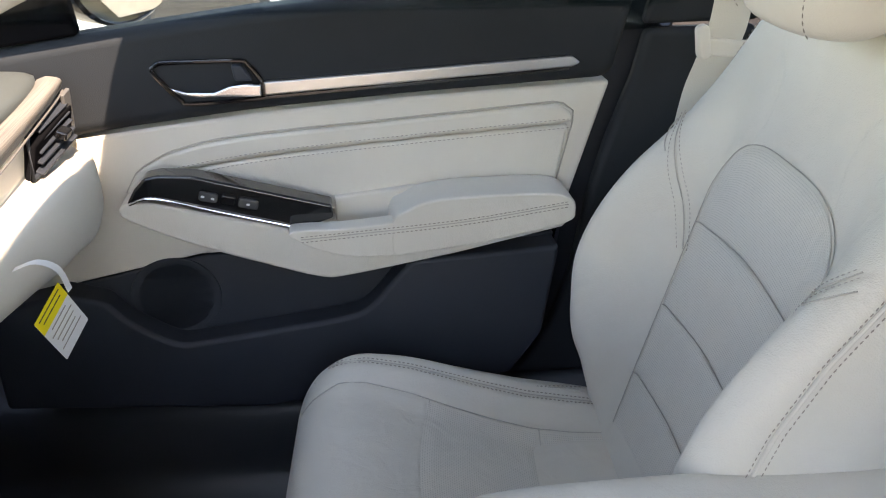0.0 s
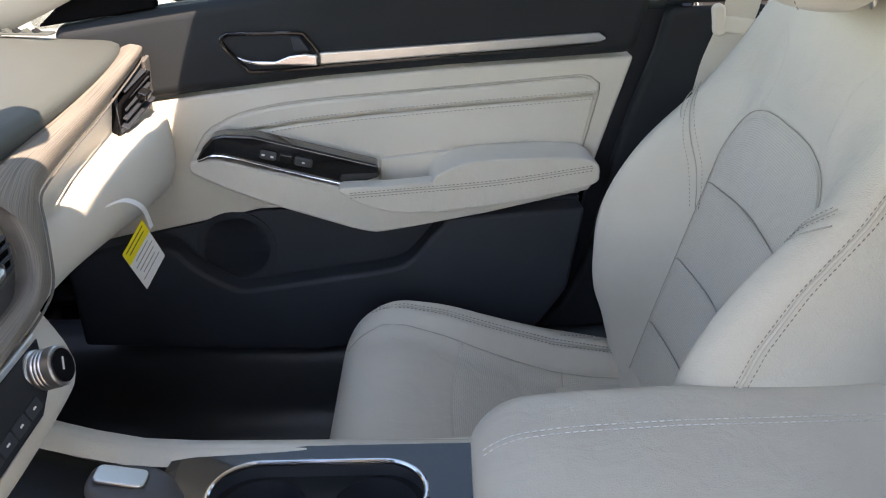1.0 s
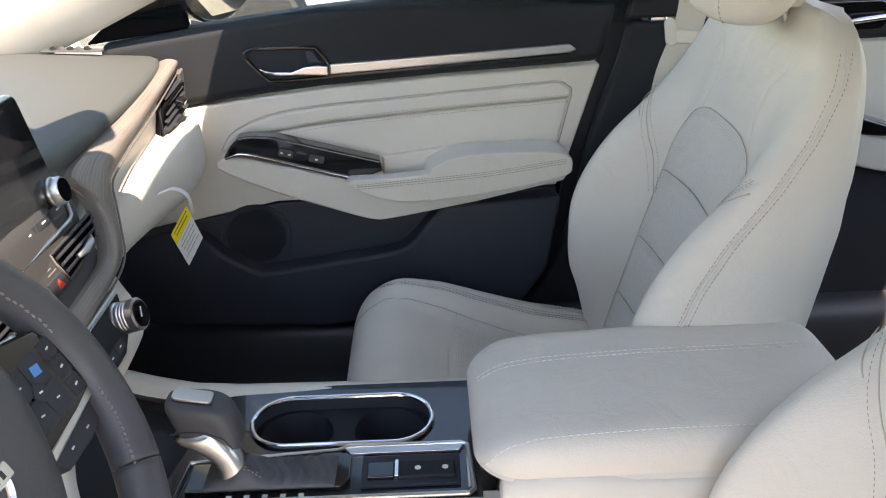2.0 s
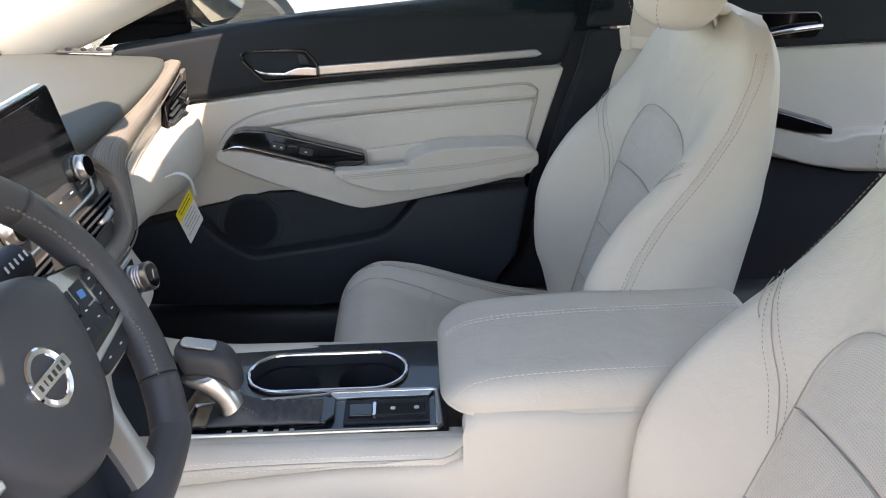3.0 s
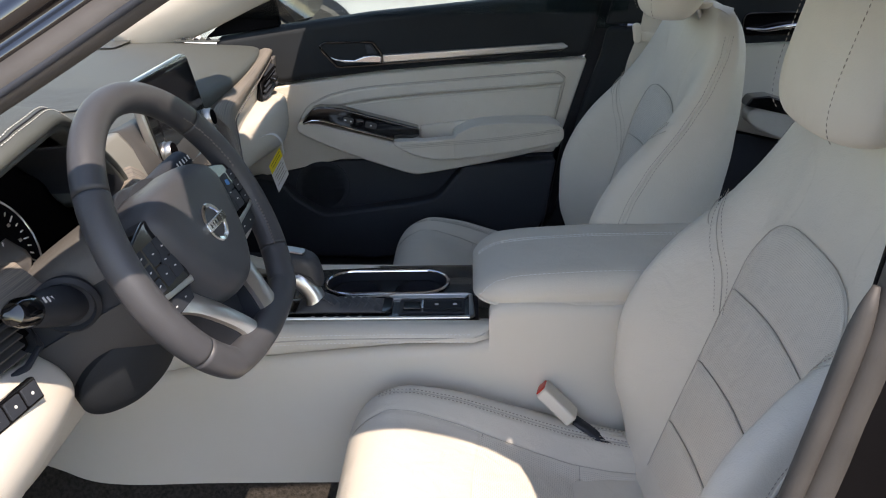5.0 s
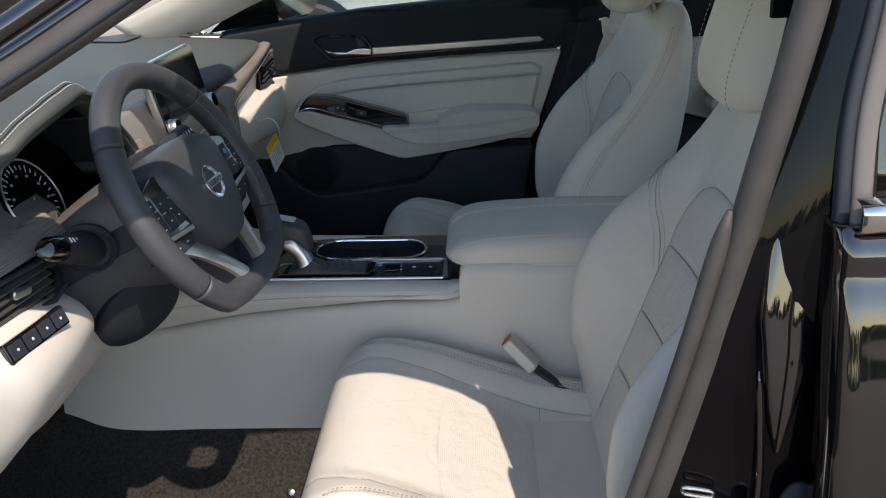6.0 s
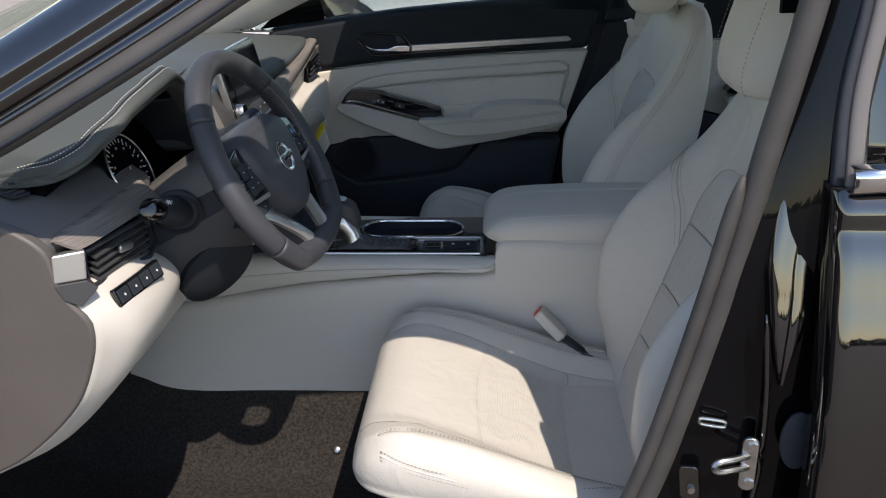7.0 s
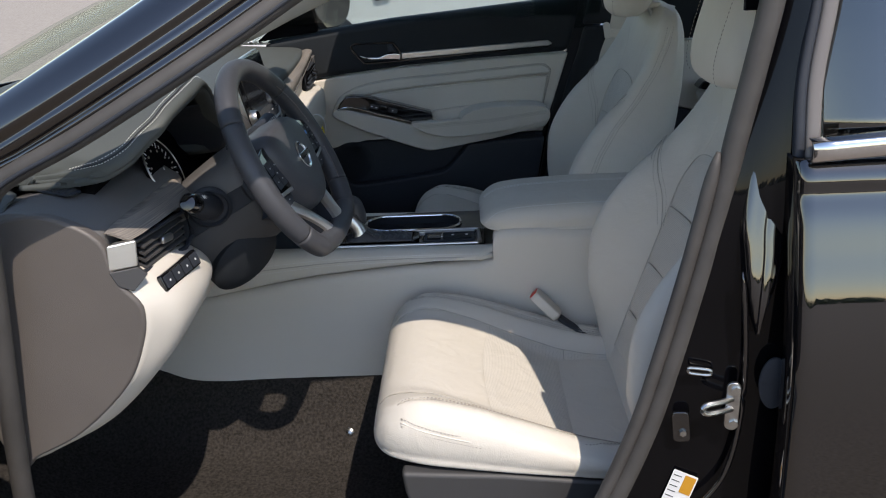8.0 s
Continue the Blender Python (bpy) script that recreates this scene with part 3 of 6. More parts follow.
part("chrome_line", tube_bm([D(a, b, 0.066) for a, b in cat([(-.380, .802), (-.344, .808), (-.25, .779), (-.147, .748)], 30)], 0.0022, 8), M_CHROME, switch)
for a, b, wd, mat in ((-.272, .807, .026, M_GREY), (-.246, .800, .020, M_PIANO), (-.219, .793, .028, M_GREY)):
    part("window_switch", plate_bm(round_outline(wd, .014, .004), 0.006, DOOR @ Matrix.Translation((a, b, 0.066)) @ pose(0, 0, 0, 0, 0, -15)), mat, switch, bevel=0.002)
for a, b in ((-.279, .809), (-.266, .805), (-.219, .793)):
    part("switch_mark", plate_bm(round_outline(.005, .003, .001, 2), 0.0006, DOOR @ Matrix.Translation((a, b, 0.0724)) @ pose(0, 0, 0, 0, 0, -15)), M_WHITE, switch)
# lower panel with map pocket and loudspeaker
door_plate("lower_trim", [(-.62, .635), (-.305, .688), (.236, .686), (.21, .53), (.16, .46), (-.05, .45), (-.235, .435), (-.62, .47)], -0.05, 0.004, M_BLACK, door, "black grained lower door trim", bevel=0.004)
lip = cat([(-.444, .646), (-.415, .611), (-.379, .583), (-.355, .569), (-.33, .565), (-.199, .578), (-.095, .590), (-.06, .604), (-.02, .648), (.008, .678)], 60).tolist()
door_plate("map_pocket", [(-.62, .64), (-.50, .664)] + lip + [(.235, .684), (.21, .53), (.16, .46), (-.05, .452), (-.235, .437), (-.62, .473)], 0.002, 0.052, M_BLACK, door, "black map pocket moulded into the door", bevel=0.009, seg=4)
part("speaker_cover", lathe_bm([(0.068, 0), (0.067, 0.0035), (0.060, 0.0035), (0.056, 0.001), (0, 0.001)], DOOR @ Matrix.Translation((-.352, .622, 0.003)), 40), M_BLACK, door, "round black loudspeaker cover")
# handle
bez = cat([(-.330, .973), (-.322, .981), (-.312, .983), (-.216, .981), (-.202, .974), (-.186, .950), (-.184, .934), (-.190, .928), (-.284, .925), (-.297, .931), (-.313, .948)], 80, closed=True).tolist()
handle = door_plate("handle_cup", bez, 0.008, 0.016, M_SOFT, door, "recessed charcoal handle cup", bevel=0.002)
part("handle_bezel", tube_bm([D(a, b, .017) for a, b in bez], .0034, 10, up=DOOR.to_3x3() @ Vector((0, 0, 1)), closed=True), M_PIANO, handle, "gloss black handle surround")
lev = [(-.308, .953), (-.296, .943), (-.270, .937), (-.235, .937), (-.187, .934), (-.186, .9505), (-.205, .953), (-.228, .951), (-.250, .943), (-.285, .945)]
door_plate("handle_lever", lev, 0.026, 0.036, M_CHROME, handle, "chrome pull lever", bevel=0.004, seg=4)
door_plate("lock_tab", [(-.224, .978), (-.210, .977), (-.197, .955), (-.221, .956)], 0.014, 0.030, M_BLACK, handle, bevel=0.003)
door_plate("silver_strip", [(-.184, .932), (-.184, .951), (.249, .965), (.262, .955), (.250, .9495)], 0.012, 0.022, M_SATIN, door, "brushed silver trim strip", bevel=0.003)
door_plate("strip_shadow_gap", [(-.184, .9255), (-.184, .9305), (.247, .948), (.247, .944)], 0.012, 0.0165, M_PIANO, door, bevel=0.001)
# window glass and mirror on the passenger side
g = [[(x, 0.80 + 0.05 * x - 0.26 * (z - 1.03) / 0.30, z) for x in np.linspace(-.62, .40, 12)] for z in np.linspace(0.99, 1.36, 10)]
pane = part("window_glass", thick_sheet(g, (0, 0.004, 0)), M_GLASS, door, "clear side window glass", smooth=180)
pane.visible_shadow = False
mir = part("mirror_housing", lathe_bm([(0.02, -0.09), (0.09, -0.08), (0.115, -0.03), (0.118, 0.03), (0.112, 0.036), (0.108, 0.03)], axes((-.435, 1.01, 1.078), (0.45, 1, 0), (0.05, 0, 1)) @ Matrix.Diagonal((1, 0.72, .8, 1)), 40), M_PAINT, door, "black door mirror housing")
part("mirror_glass", plate_bm(round_outline(.206, .140, .06, 10), 0.004, axes((-.4115, 1.0, 1.077), (0.52, 1, 0), (0.12, 0.0, 1))), material("mirror_silver", (0.9, 0.9, 0.9), 0.02, metal=1.0), mir, "silvered mirror glass", bevel=0.001)
door_plate("mirror_sail", [(-.60, 1.0), (-.42, 1.022), (-.43, 1.12), (-.48, 1.10)], -0.02, 0.004, M_DIAL, door, "black triangular mirror trim", bevel=0.006)

# passenger-side centre pillar and seat belt
pillar = thing("centre_pillar_trim", "dark grey trim of the centre door pillar", "pillar", kind="structure")
PIL = axes((0, .83, 0), (1, 0.03, 0), (0, 0, 1))
part("pillar_trim", plate_bm([(.158, .430), (.205, .480), (.238, .540), (.262, .62), (.286, .756), (.308, .837), (.341, .931), (.356, .998), (.52, .998), (.50, .80), (.49, .43)], 0.030, PIL), M_SOFT, pillar, "charcoal lower pillar trim", bevel=0.012, seg=4)
part("upper_pillar_trim", plate_bm([(.352, 1.003), (.372, 1.09), (.42, 1.36), (.56, 1.36), (.52, 1.003)], 0.024, PIL), M_SOFT, pillar, "charcoal upper pillar trim", bevel=0.008, seg=4)
part("pillar_gap", plate_bm([(.20, .42), (.23, .53), (.27, .75), (.36, 1.12), (.42, 1.12), (.38, .42)], 0.02, axes((0, .885, 0), (1, 0.03, 0), (0, 0, 1))), M_BLACK, pillar)
belt = thing("seat_belt", "beige seat belt hanging beside the passenger seat", "seat belt")
web = cat([(.47, .765, 1.36), (.455, .750, 1.15), (.447, .742, 1.03), (.432, .738, .975), (.413, .734, .915), (.400, .728, .80), (.395, .722, .50)], 50)
part("webbing", thick_sheet([[(x - .024, y + .004, z), (x + .024, y - .006, z)] for x, y, z in web], (0.0, -0.0015, 0)), material("beige_webbing", (0.55, 0.52, 0.46), 0.8, grain=0.5, grain_size=0.0015), belt)
guide = part("belt_guide", plate_bm(round_outline(.074, .024, .008), .012, axes((.440, .742, .985), (1, 0, -.10), (.10, 0, 1))), M_BEIGE, belt, "beige plastic belt guide", bevel=0.004)
part("guide_ear", plate_bm(round_outline(.018, .046, .008), .016, axes((.410, .740, .995), (1, 0, .15), (-.15, 0, 1))), M_BEIGE, guide, bevel=0.004)

# rear passenger door, seen past the front seat
rear = thing("rear_passenger_door", "closed rear door with beige panel and chrome handle", "car door")
RD = axes((0, .85, 0), (1, 0, 0), (0, 0, 1))
part("upper_trim", plate_bm([(.56, .950), (1.35, .968), (1.35, 1.10), (.56, 1.075)], .05, RD), M_SOFT, rear, bevel=0.012)
part("middle_trim", plate_bm([(.56, .77), (.70, .735), (.784, .715), (.937, .682), (1.35, .66), (1.35, .964), (.56, .946)], .035, RD), M_BEIGE, rear, "beige rear door panel", bevel=0.006)
part("lower_trim", plate_bm([(.56, .42), (1.35, .42), (1.35, .656), (.937, .678), (.784, .711), (.70, .731), (.56, .766)], .030, RD), M_BLACK, rear, bevel=0.006)
part("armrest", plate_bm(cat([(.70, .768), (.76, .735), (.86, .708), (1.0, .700), (1.08, .73), (1.05, .775), (.93, .782), (.86, .770), (.76, .80), (.70, .80)], 60, closed=True).tolist(), .08, RD), M_LEATHER, rear, bevel=0.018, seg=5)
part("switch_panel", plate_bm([(.685, .812), (.70, .832), (.74, .835), (.86, .797), (.862, .780), (.80, .785)], .085, RD), M_PIANO, rear, bevel=0.004)
part("handle_bezel", plate_bm(round_outline(.15, .055, .02), .056, RD @ Matrix.Translation((.742, 1.0, 0))), M_PIANO, rear, bevel=0.004)
part("handle_lever", tube_bm([(.675, .788, .992), (.71, .775, .988), (.765, .776, .996), (.812, .785, .999)], [.0025, .004, .0055, .0055], 12), M_CHROME, rear, "chrome pull lever")

# ---- dashboard ----
dash = thing("dashboard", "taupe and beige dashboard with wood trim, black vents and stitched hood", "dashboard")


def sheet_from(rows, n, m, vec=None, uv=False):
    """A smooth sheet through rows of points (each row is resampled to m, the rows to n)."""
    g = np.array([cat(r, m) for r in rows])
    g = np.stack([cat(g[:, j], n) for j in range(m)], 1)
    return grid_bm(g, uv=uv) if vec is None else thick_sheet(g, vec, uv=uv)


top_rows = []
for y, xf, zf, zm in ((-.67, -.56, .950, .965), (-.60, -.60, .962, .975), (-.57, -.67, .970, .982), (-.45, -.69, .975, .985), (-.25, -.69, .98, .993), (-.205, -.60, .982, .996), (-.19, -.49, .982, .997), (-.15, -.468, .982, .998), (0, -.462, .984, 1.0), (.2, -.446, .981, 1.0), (.45, -.442, .977, .998), (.66, -.450, .981, .995), (.735, -.47, .980, .99), (.76, -.50, .965, .972)):
    top_rows.append([(-1.08, y, zm - .005), (-.85, y, zm + .006), (-.65, y, zm + .005), (xf - .07, y, zm - .002), (xf - .012, y, zf + .004), (xf, y, zf - .006), (xf - .01, y, zf - .03)])
part("top_pad", sheet_from(top_rows, 90, 60, (0, 0, -0.03)), M_TAUPE, dash, "taupe soft dashboard top", smooth=180)
# wood band: pairs of upper and lower edge, from the passenger end round the centre stack
UPPER = [(-.450, .720, .982), (-.448, .690, .978), (-.446, .568, .967), (-.444, .435, .960), (-.442, .309, .957), (-.437, .230, .952), (-.430, .236, .930), (-.422, .238, .908), (-.415, .232, .882), (-.408, .214, .862), (-.405, .185, .855), (-.403, .118, .853), (-.402, .050, .852), (-.402, -.050, .851), (-.411, -.100, .856), (-.420, -.120, .880), (-.428, -.124, .916), (-.437, -.132, .950), (-.448, -.150, .966)]
LOWER = [(-.440, .735, .962), (-.440, .700, .954), (-.438, .627, .945), (-.434, .507, .932), (-.430, .406, .925), (-.424, .325, .919), (-.421, .300, .912), (-.416, .288, .893), (-.410, .272, .866), (-.402, .248, .842), (-.398, .215, .832), (-.394, .140, .829), (-.390, .050, .828), (-.393, -.060, .830), (-.402, -.135, .842), (-.412, -.170, .875), (-.418, -.192, .905), (-.424, -.212, .925), (-.435, -.225, .945)]
W = list(zip(UPPER, LOWER))
up = cat([a for a, b in W], 130)
lo = cat([b for a, b in W], 130)
g = np.array([[up[i] * (1 - t) + lo[i] * t + np.array((0.010 * math.sin(math.pi * t), 0, 0.004 * math.sin(math.pi * t))) for t in np.linspace(0, 1, 10)] for i in range(130)])
bm = thick_sheet(g, (-0.012, 0, -0.004), uv=True)
wood_uv = bm.loops.layers.uv.active
bm.verts.index_update()
s_len = np.r_[0, np.cumsum(np.linalg.norm(np.diff(up, axis=0), axis=1))]
for f in bm.faces:
    for lp in f.loops:
        k = lp.vert.index % 1300
        lp[wood_uv].uv = (s_len[k // 10], (k % 10) * 0.005)
part("wood_trim", bm, M_WOOD, dash, "open-grain grey-brown wood band", smooth=50)
part("silver_line", tube_bm([p + np.array((.002, 0, -.003)) for p in lo], 0.0014, 10), M_TRIMGREY, dash, "satin silver edge line")
# passenger knee panel
rows = []
for y, zw, zs, xc, zb in ((.17, .826, .818, -.440, .70), (.23, .840, .832, -.438, .735), (.29, .898, .868, -.437, .762), (.36, .917, .878, -.430, .770), (.48, .924, .884, -.411, .770), (.56, .930, .886, -.403, .763), (.63, .934, .884, -.404, .756), (.69, .905, .882, -.408, .745), (.735, .900, .880, -.418, .737), (.757, .896, .876, -.432, .735), (.772, .895, .870, -.470, .74)):
    zm = (zs + zb) / 2
    rows.append([(xc - .046, y, zw + .010), (min(-.446, xc - .024), y, zw + .002), (min(-.448, xc - .026), y, zs + .008), (min(-.445, xc - .023), y, zs + .001), (xc - .016, y, zs - .004), (xc - .004, y, zs - .010), (xc + .002, y, zs - .022), (xc + .004, y, zm + .01), (xc, y, zm - .02), (xc - .022, y, zb + .012), (xc - .085, y, zb - .004), (-.62, y, zb - .01)])
part("knee_panel", sheet_from(rows, 60, 70, (-0.006, 0, -0.003)), M_BEIGE, dash, "beige lower dashboard panel", smooth=180)
# passenger end vent
vent = part("end_vent", plate_bm([(.590, .890), (.728, .900), (.738, .952), (.70, .950), (.605, .938)], 0.018, axes((-.590, 0, 0), (0, 1, 0), (.15, 0, 1))), M_DIAL, dash, "black dashboard end vent", bevel=0.003)
part("vent_frame", tube_bm([(-.437, .588, .889), (-.440, .606, .938), (-.444, .700, .953), (-.446, .735, .956), (-.436, .729, .903), (-.434, .66, .893)], .0035, 8, closed=True), M_BLACK, vent)
for k in range(5):
    part("slat", box_bm((0.012, 0.118 - .006 * k, 0.0028), Matrix.Translation((-.432 - .0018 * k, .660 + .005 * k, .898 + .0105 * k)) @ pose(0, 0, 0, 6, 22, 0)), M_BLACK, vent, bevel=0.0008)
part("vent_tab", box_bm((0.016, 0.022, 0.011), Matrix.Translation((-.424, .672, .920)) @ pose(0, 0, 0, 6, 20, 0)), M_PIANO, vent, "gloss black vent tab", bevel=0.003)
part("vent_ear", plate_bm([(.718, .962), (.742, .966), (.748, .910), (.732, .900)], .006, axes((-.533, 0, 0), (0, 1, 0), (.1, 0, 1))), M_ENDCAP, vent, bevel=0.002)
# defroster grille and sensor strip on the top
y0 = .70
dv = part("side_defroster", plate_bm(round_outline(.11, .022, .008), 0.003, axes((-.603, y0 + .012, 1.0015), (1, -.15, 0), (.15, 1, 0))), M_TAUPE, dash, "grey side defroster outlet", bevel=0.001)
for k in range(5):
    part("louvre", box_bm((.012, .012, .003), Matrix.Translation((-.633 + .015 * k, y0 + .016 - .002 * k, 1.005)) @ pose(0, 0, 0, 0, 30, -8)), M_TAUPE if k % 2 else M_SOFT, dv)

# loudspeaker grilles in the dashboard top
M_GRILLE = perforated("perforated_grey_grille", (0.080, 0.086, 0.084))
for pts in ([(-.885, .655), (-.80, .752), (-.762, .735), (-.758, .64), (-.775, .612)], [(-.76, .172), (-.69, .180), (-.617, .184), (-.592, .13), (-.583, .05), (-.607, .012), (-.69, .03)]):
    g = cat([(x, y, 1.0065) for x, y in pts], 40, closed=True)
    c = g.mean(0)
    part("speaker_grille", grid_bm(np.array([[c + (p - c) * t for p in g] for t in np.linspace(.02, 1, 12)]), ring=True, uv=False), M_GRILLE, dash, "perforated grey loudspeaker grille", smooth=180)
# centre stack
stack_rows = []
for y, dx in ((-.115, -.035), (-.09, -.008), (-.05, 0), (.045, .004), (.14, 0), (.20, -.006), (.25, -.03)):
    stack_rows.append([(-.47 + dx, y, 1.0), (-.435 + dx, y, .955), (-.425 + dx, y, .92), (-.418 + dx, y, .88), (-.405 + dx, y, .84), (-.392 + dx, y, .80), (-.40 + dx, y, .77)])
part("centre_fascia", sheet_from(stack_rows, 30, 40, (-0.02, 0, 0)), M_GREY, dash, "charcoal centre fascia", smooth=180)
SC = axes((-.446, .055, 1.003), (0, 1, 0), (-.22, 0, 1))
screen = thing("touchscreen", "dark touchscreen tablet with silver rim on the dashboard", "screen")
part("screen_body", plate_bm(round_outline(.250, .144, .012), .014, SC @ Matrix.Translation((0, -.008, -.014))), M_SATIN, screen, "silver tablet body", bevel=0.004)
part("screen_bezel", plate_bm(round_outline(.242, .138, .008), .004, SC @ Matrix.Translation((0, -.008, -.001))), M_PIANO, screen, bevel=0.001)
part("screen_glass", plate_bm(round_outline(.178, .104, .003), .001, SC @ Matrix.Translation((0, .0, .0032))), M_SCREEN, screen)
for sgn in (1, -1):
    part("knob", lathe_bm([(.0165, 0), (.0175, .003), (.016, .005), (.016, .012), (.0145, .0145), (0, .014)], SC @ Matrix.Translation((sgn * .106, -.050, .003)), 32), M_SATIN, screen, "satin silver audio knob")
    part("knob_face", cyl_bm(.0135, .0015, SC @ Matrix.Translation((sgn * .106, -.050, .0175))), M_DIAL, screen)
for k in range(6):
    b = part("audio_button", plate_bm(round_outline(.036, .010, .002), .004, SC @ Matrix.Translation((-.095 + .038 * k, -.0665, .002))), M_BLACK, screen, bevel=0.001)
    part("button_mark", box_bm((.009, .0018, .0006), SC @ Matrix.Translation((-.095 + .038 * k, -.0665, .0062))), M_WHITE, b)
part("button_frame", tube_bm([SC @ Vector(p) for p in ((-.122, -.070, .004), (-.121, -.084, .004), (-.112, -.0875, .004), (0, -.0885, .004), (.112, -.0875, .004), (.121, -.084, .004), (.122, -.070, .004))], .0028, 8), M_SATIN, screen, "satin silver strip under the buttons", smooth=180)
# vents and hazard switch on the sloping fascia; flat black panels paint the vents' dark openings
ST = axes((-.4225, .05, .900), (0, 1, 0), (-.28, 0, 1))
for sgn in (1, -1):
    hole = [(sgn * a, b) for a, b in ((.166, .006), (.162, -.008), (.150, -.025), (.058, -.031), (.046, .005))][::sgn]
    v = part("centre_vent", plate_bm(hole, .004, ST), M_DIAL, dash, "centre air vent, its dark opening a flat black panel", bevel=0.001)
    part("vent_frame", tube_bm([ST @ Vector((a, b, .004)) for a, b in hole], .0022, 8, closed=True), M_GREY, v, smooth=180)
    for k, (a0, a1) in enumerate(((.060, .150), (.057, .156), (.053, .162))):
        part("slat", box_bm((a1 - a0, .0034, .007), ST @ Matrix.Translation((sgn * (a0 + a1) / 2, -.0205 + .0095 * k, .006)) @ pose(0, 0, 0, -30, 0, 0)), M_BLACK, v, bevel=0.001)
    part("vent_tab", tube_bm([ST @ Vector((sgn * a, b, c)) for a, b, c in ((.086, -.017, .009), (.098, -.016, .015), (.116, -.013, .016), (.130, -.011, .010))], [.003, .0045, .0045, .003], 10), M_SATIN, v, "silver vent tab", smooth=180)
part("switch_bank", plate_bm([(-.044, .003), (.044, .003), (.057, -.034), (-.057, -.034)], .004, ST), M_GREY, dash, "charcoal switch bank between the vents", bevel=0.0015)
hz = part("hazard_switch", plate_bm([(.012, -.014), (.046, -.014), (.054, -.033), (.020, -.033)], .006, ST), M_BLACK, dash, "black hazard switch with red triangle", bevel=0.0015)
part("hazard_triangle", plate_bm([(.027, -.0285), (.043, -.0285), (.033, -.018)], .001, ST @ Matrix.Translation((0, 0, .006))), M_RED, hz)
for a, b, wd in ((.031, -.004, .008), (.033, -.009, .020), (-.030, -.004, .008)):
    part("print_bar", box_bm((wd, .0014, .0006), ST @ Matrix.Translation((a, b, .0044))), M_LACE, dash)
# beige surround and the climate panel below
rows = []
for y, dx in ((-.15, -.05), (-.13, -.024), (-.10, -.006), (.05, 0), (.18, -.004), (.215, -.012), (.245, -.034)):
    rows.append([(-.402 + dx, y, .838), (-.395 + dx, y, .826), (-.386 + dx, y, .806), (-.372 + dx, y, .775), (-.374 + dx, y, .745), (-.40 + dx, y, .715)])
part("lower_fascia", sheet_from(rows, 40, 30, (-.01, 0, -.004)), M_BEIGE, dash, "beige surround of the climate panel", smooth=180)
CP = axes((-.392, .047, .806), (0, 1, 0), (-.45, 0, 1))
climate = part("climate_panel", plate_bm([(-.122, .020), (.122, .020), (.092, -.026), (.060, -.040), (-.060, -.040), (-.092, -.026)], .012, CP), M_SATIN, dash, "silver-framed climate panel", bevel=0.003)
part("panel_face", plate_bm([(-.117, .0135), (.117, .0135), (.089, -.025), (.058, -.0375), (-.058, -.0375), (-.089, -.025)], .002, CP @ Matrix.Translation((0, 0, .0113))), M_SOFT, climate, bevel=0.001)
for y0 in (-.045, .137):
    kb = axes((-.380, y0, .803), (.06, 1, 0), (-.30, 0, 1))
    part("climate_knob", lathe_bm([(.0205, 0), (.0205, .004), (.0185, .005), (.0185, .007), (.0195, .008), (.0195, .010), (.0188, .011), (.0195, .012), (.0195, .014), (.0188, .015), (.0195, .016), (.0195, .018), (.0188, .019), (.0198, .020), (.0195, .028), (.0180, .0295), (.0165, .029), (0, .029)], kb, 40), M_SATIN, climate, "ribbed silver climate knob")
    part("knob_face", cyl_bm(.0160, .002, kb @ Matrix.Translation((0, 0, .0296))), M_PIANO, climate)
    part("knob_mark", box_bm((.0016, .012, .0008), kb @ Matrix.Translation((0, .002, .031)) @ pose(0, 0, 0, 0, 0, -35)), M_WHITE, climate)
for k in range(5):
    b = part("climate_button", plate_bm(round_outline(.024, .012, .002), .002, CP @ Matrix.Translation((-.052 + .026 * k, -.025, .0133))), M_BLACK, climate, bevel=0.0006)
    part("button_mark", box_bm((.005, .0018, .0006), CP @ Matrix.Translation((-.052 + .026 * k, -.025, .0155))), M_WHITE, b)

# driver side: knee panel, end cap, vent, wood, hood, cluster
rows = []
for y, o in ((-.668, ((-.50, .868), (-.470, .845), (-.458, .815), (-.470, .77), (-.508, .70), (-.59, .622), (-.68, .572))),
             (-.62, ((-.475, .868), (-.442, .845), (-.424, .812), (-.430, .77), (-.468, .71), (-.555, .622), (-.66, .565))),
             (-.54, ((-.455, .860), (-.428, .838), (-.415, .805), (-.428, .765), (-.475, .705), (-.57, .625), (-.67, .575))),
             (-.46, ((-.46, .842), (-.436, .824), (-.425, .80), (-.438, .765), (-.485, .705), (-.58, .63), (-.68, .585))),
             (-.425, ((-.49, .84), (-.46, .82), (-.448, .79), (-.455, .75), (-.49, .685), (-.56, .605), (-.65, .55))),
             (-.24, ((-.49, .84), (-.46, .82), (-.448, .79), (-.455, .75), (-.49, .685), (-.56, .605), (-.65, .55))),
             (-.10, ((-.49, .84), (-.46, .82), (-.448, .79), (-.455, .75), (-.49, .685), (-.56, .605), (-.65, .55)))):
    rows.append([(x, y, z) for x, z in o])
part("driver_knee_panel", sheet_from(rows, 60, 50, (-0.02, 0, 0.004)), M_BEIGE, dash, "beige driver knee panel", smooth=180)
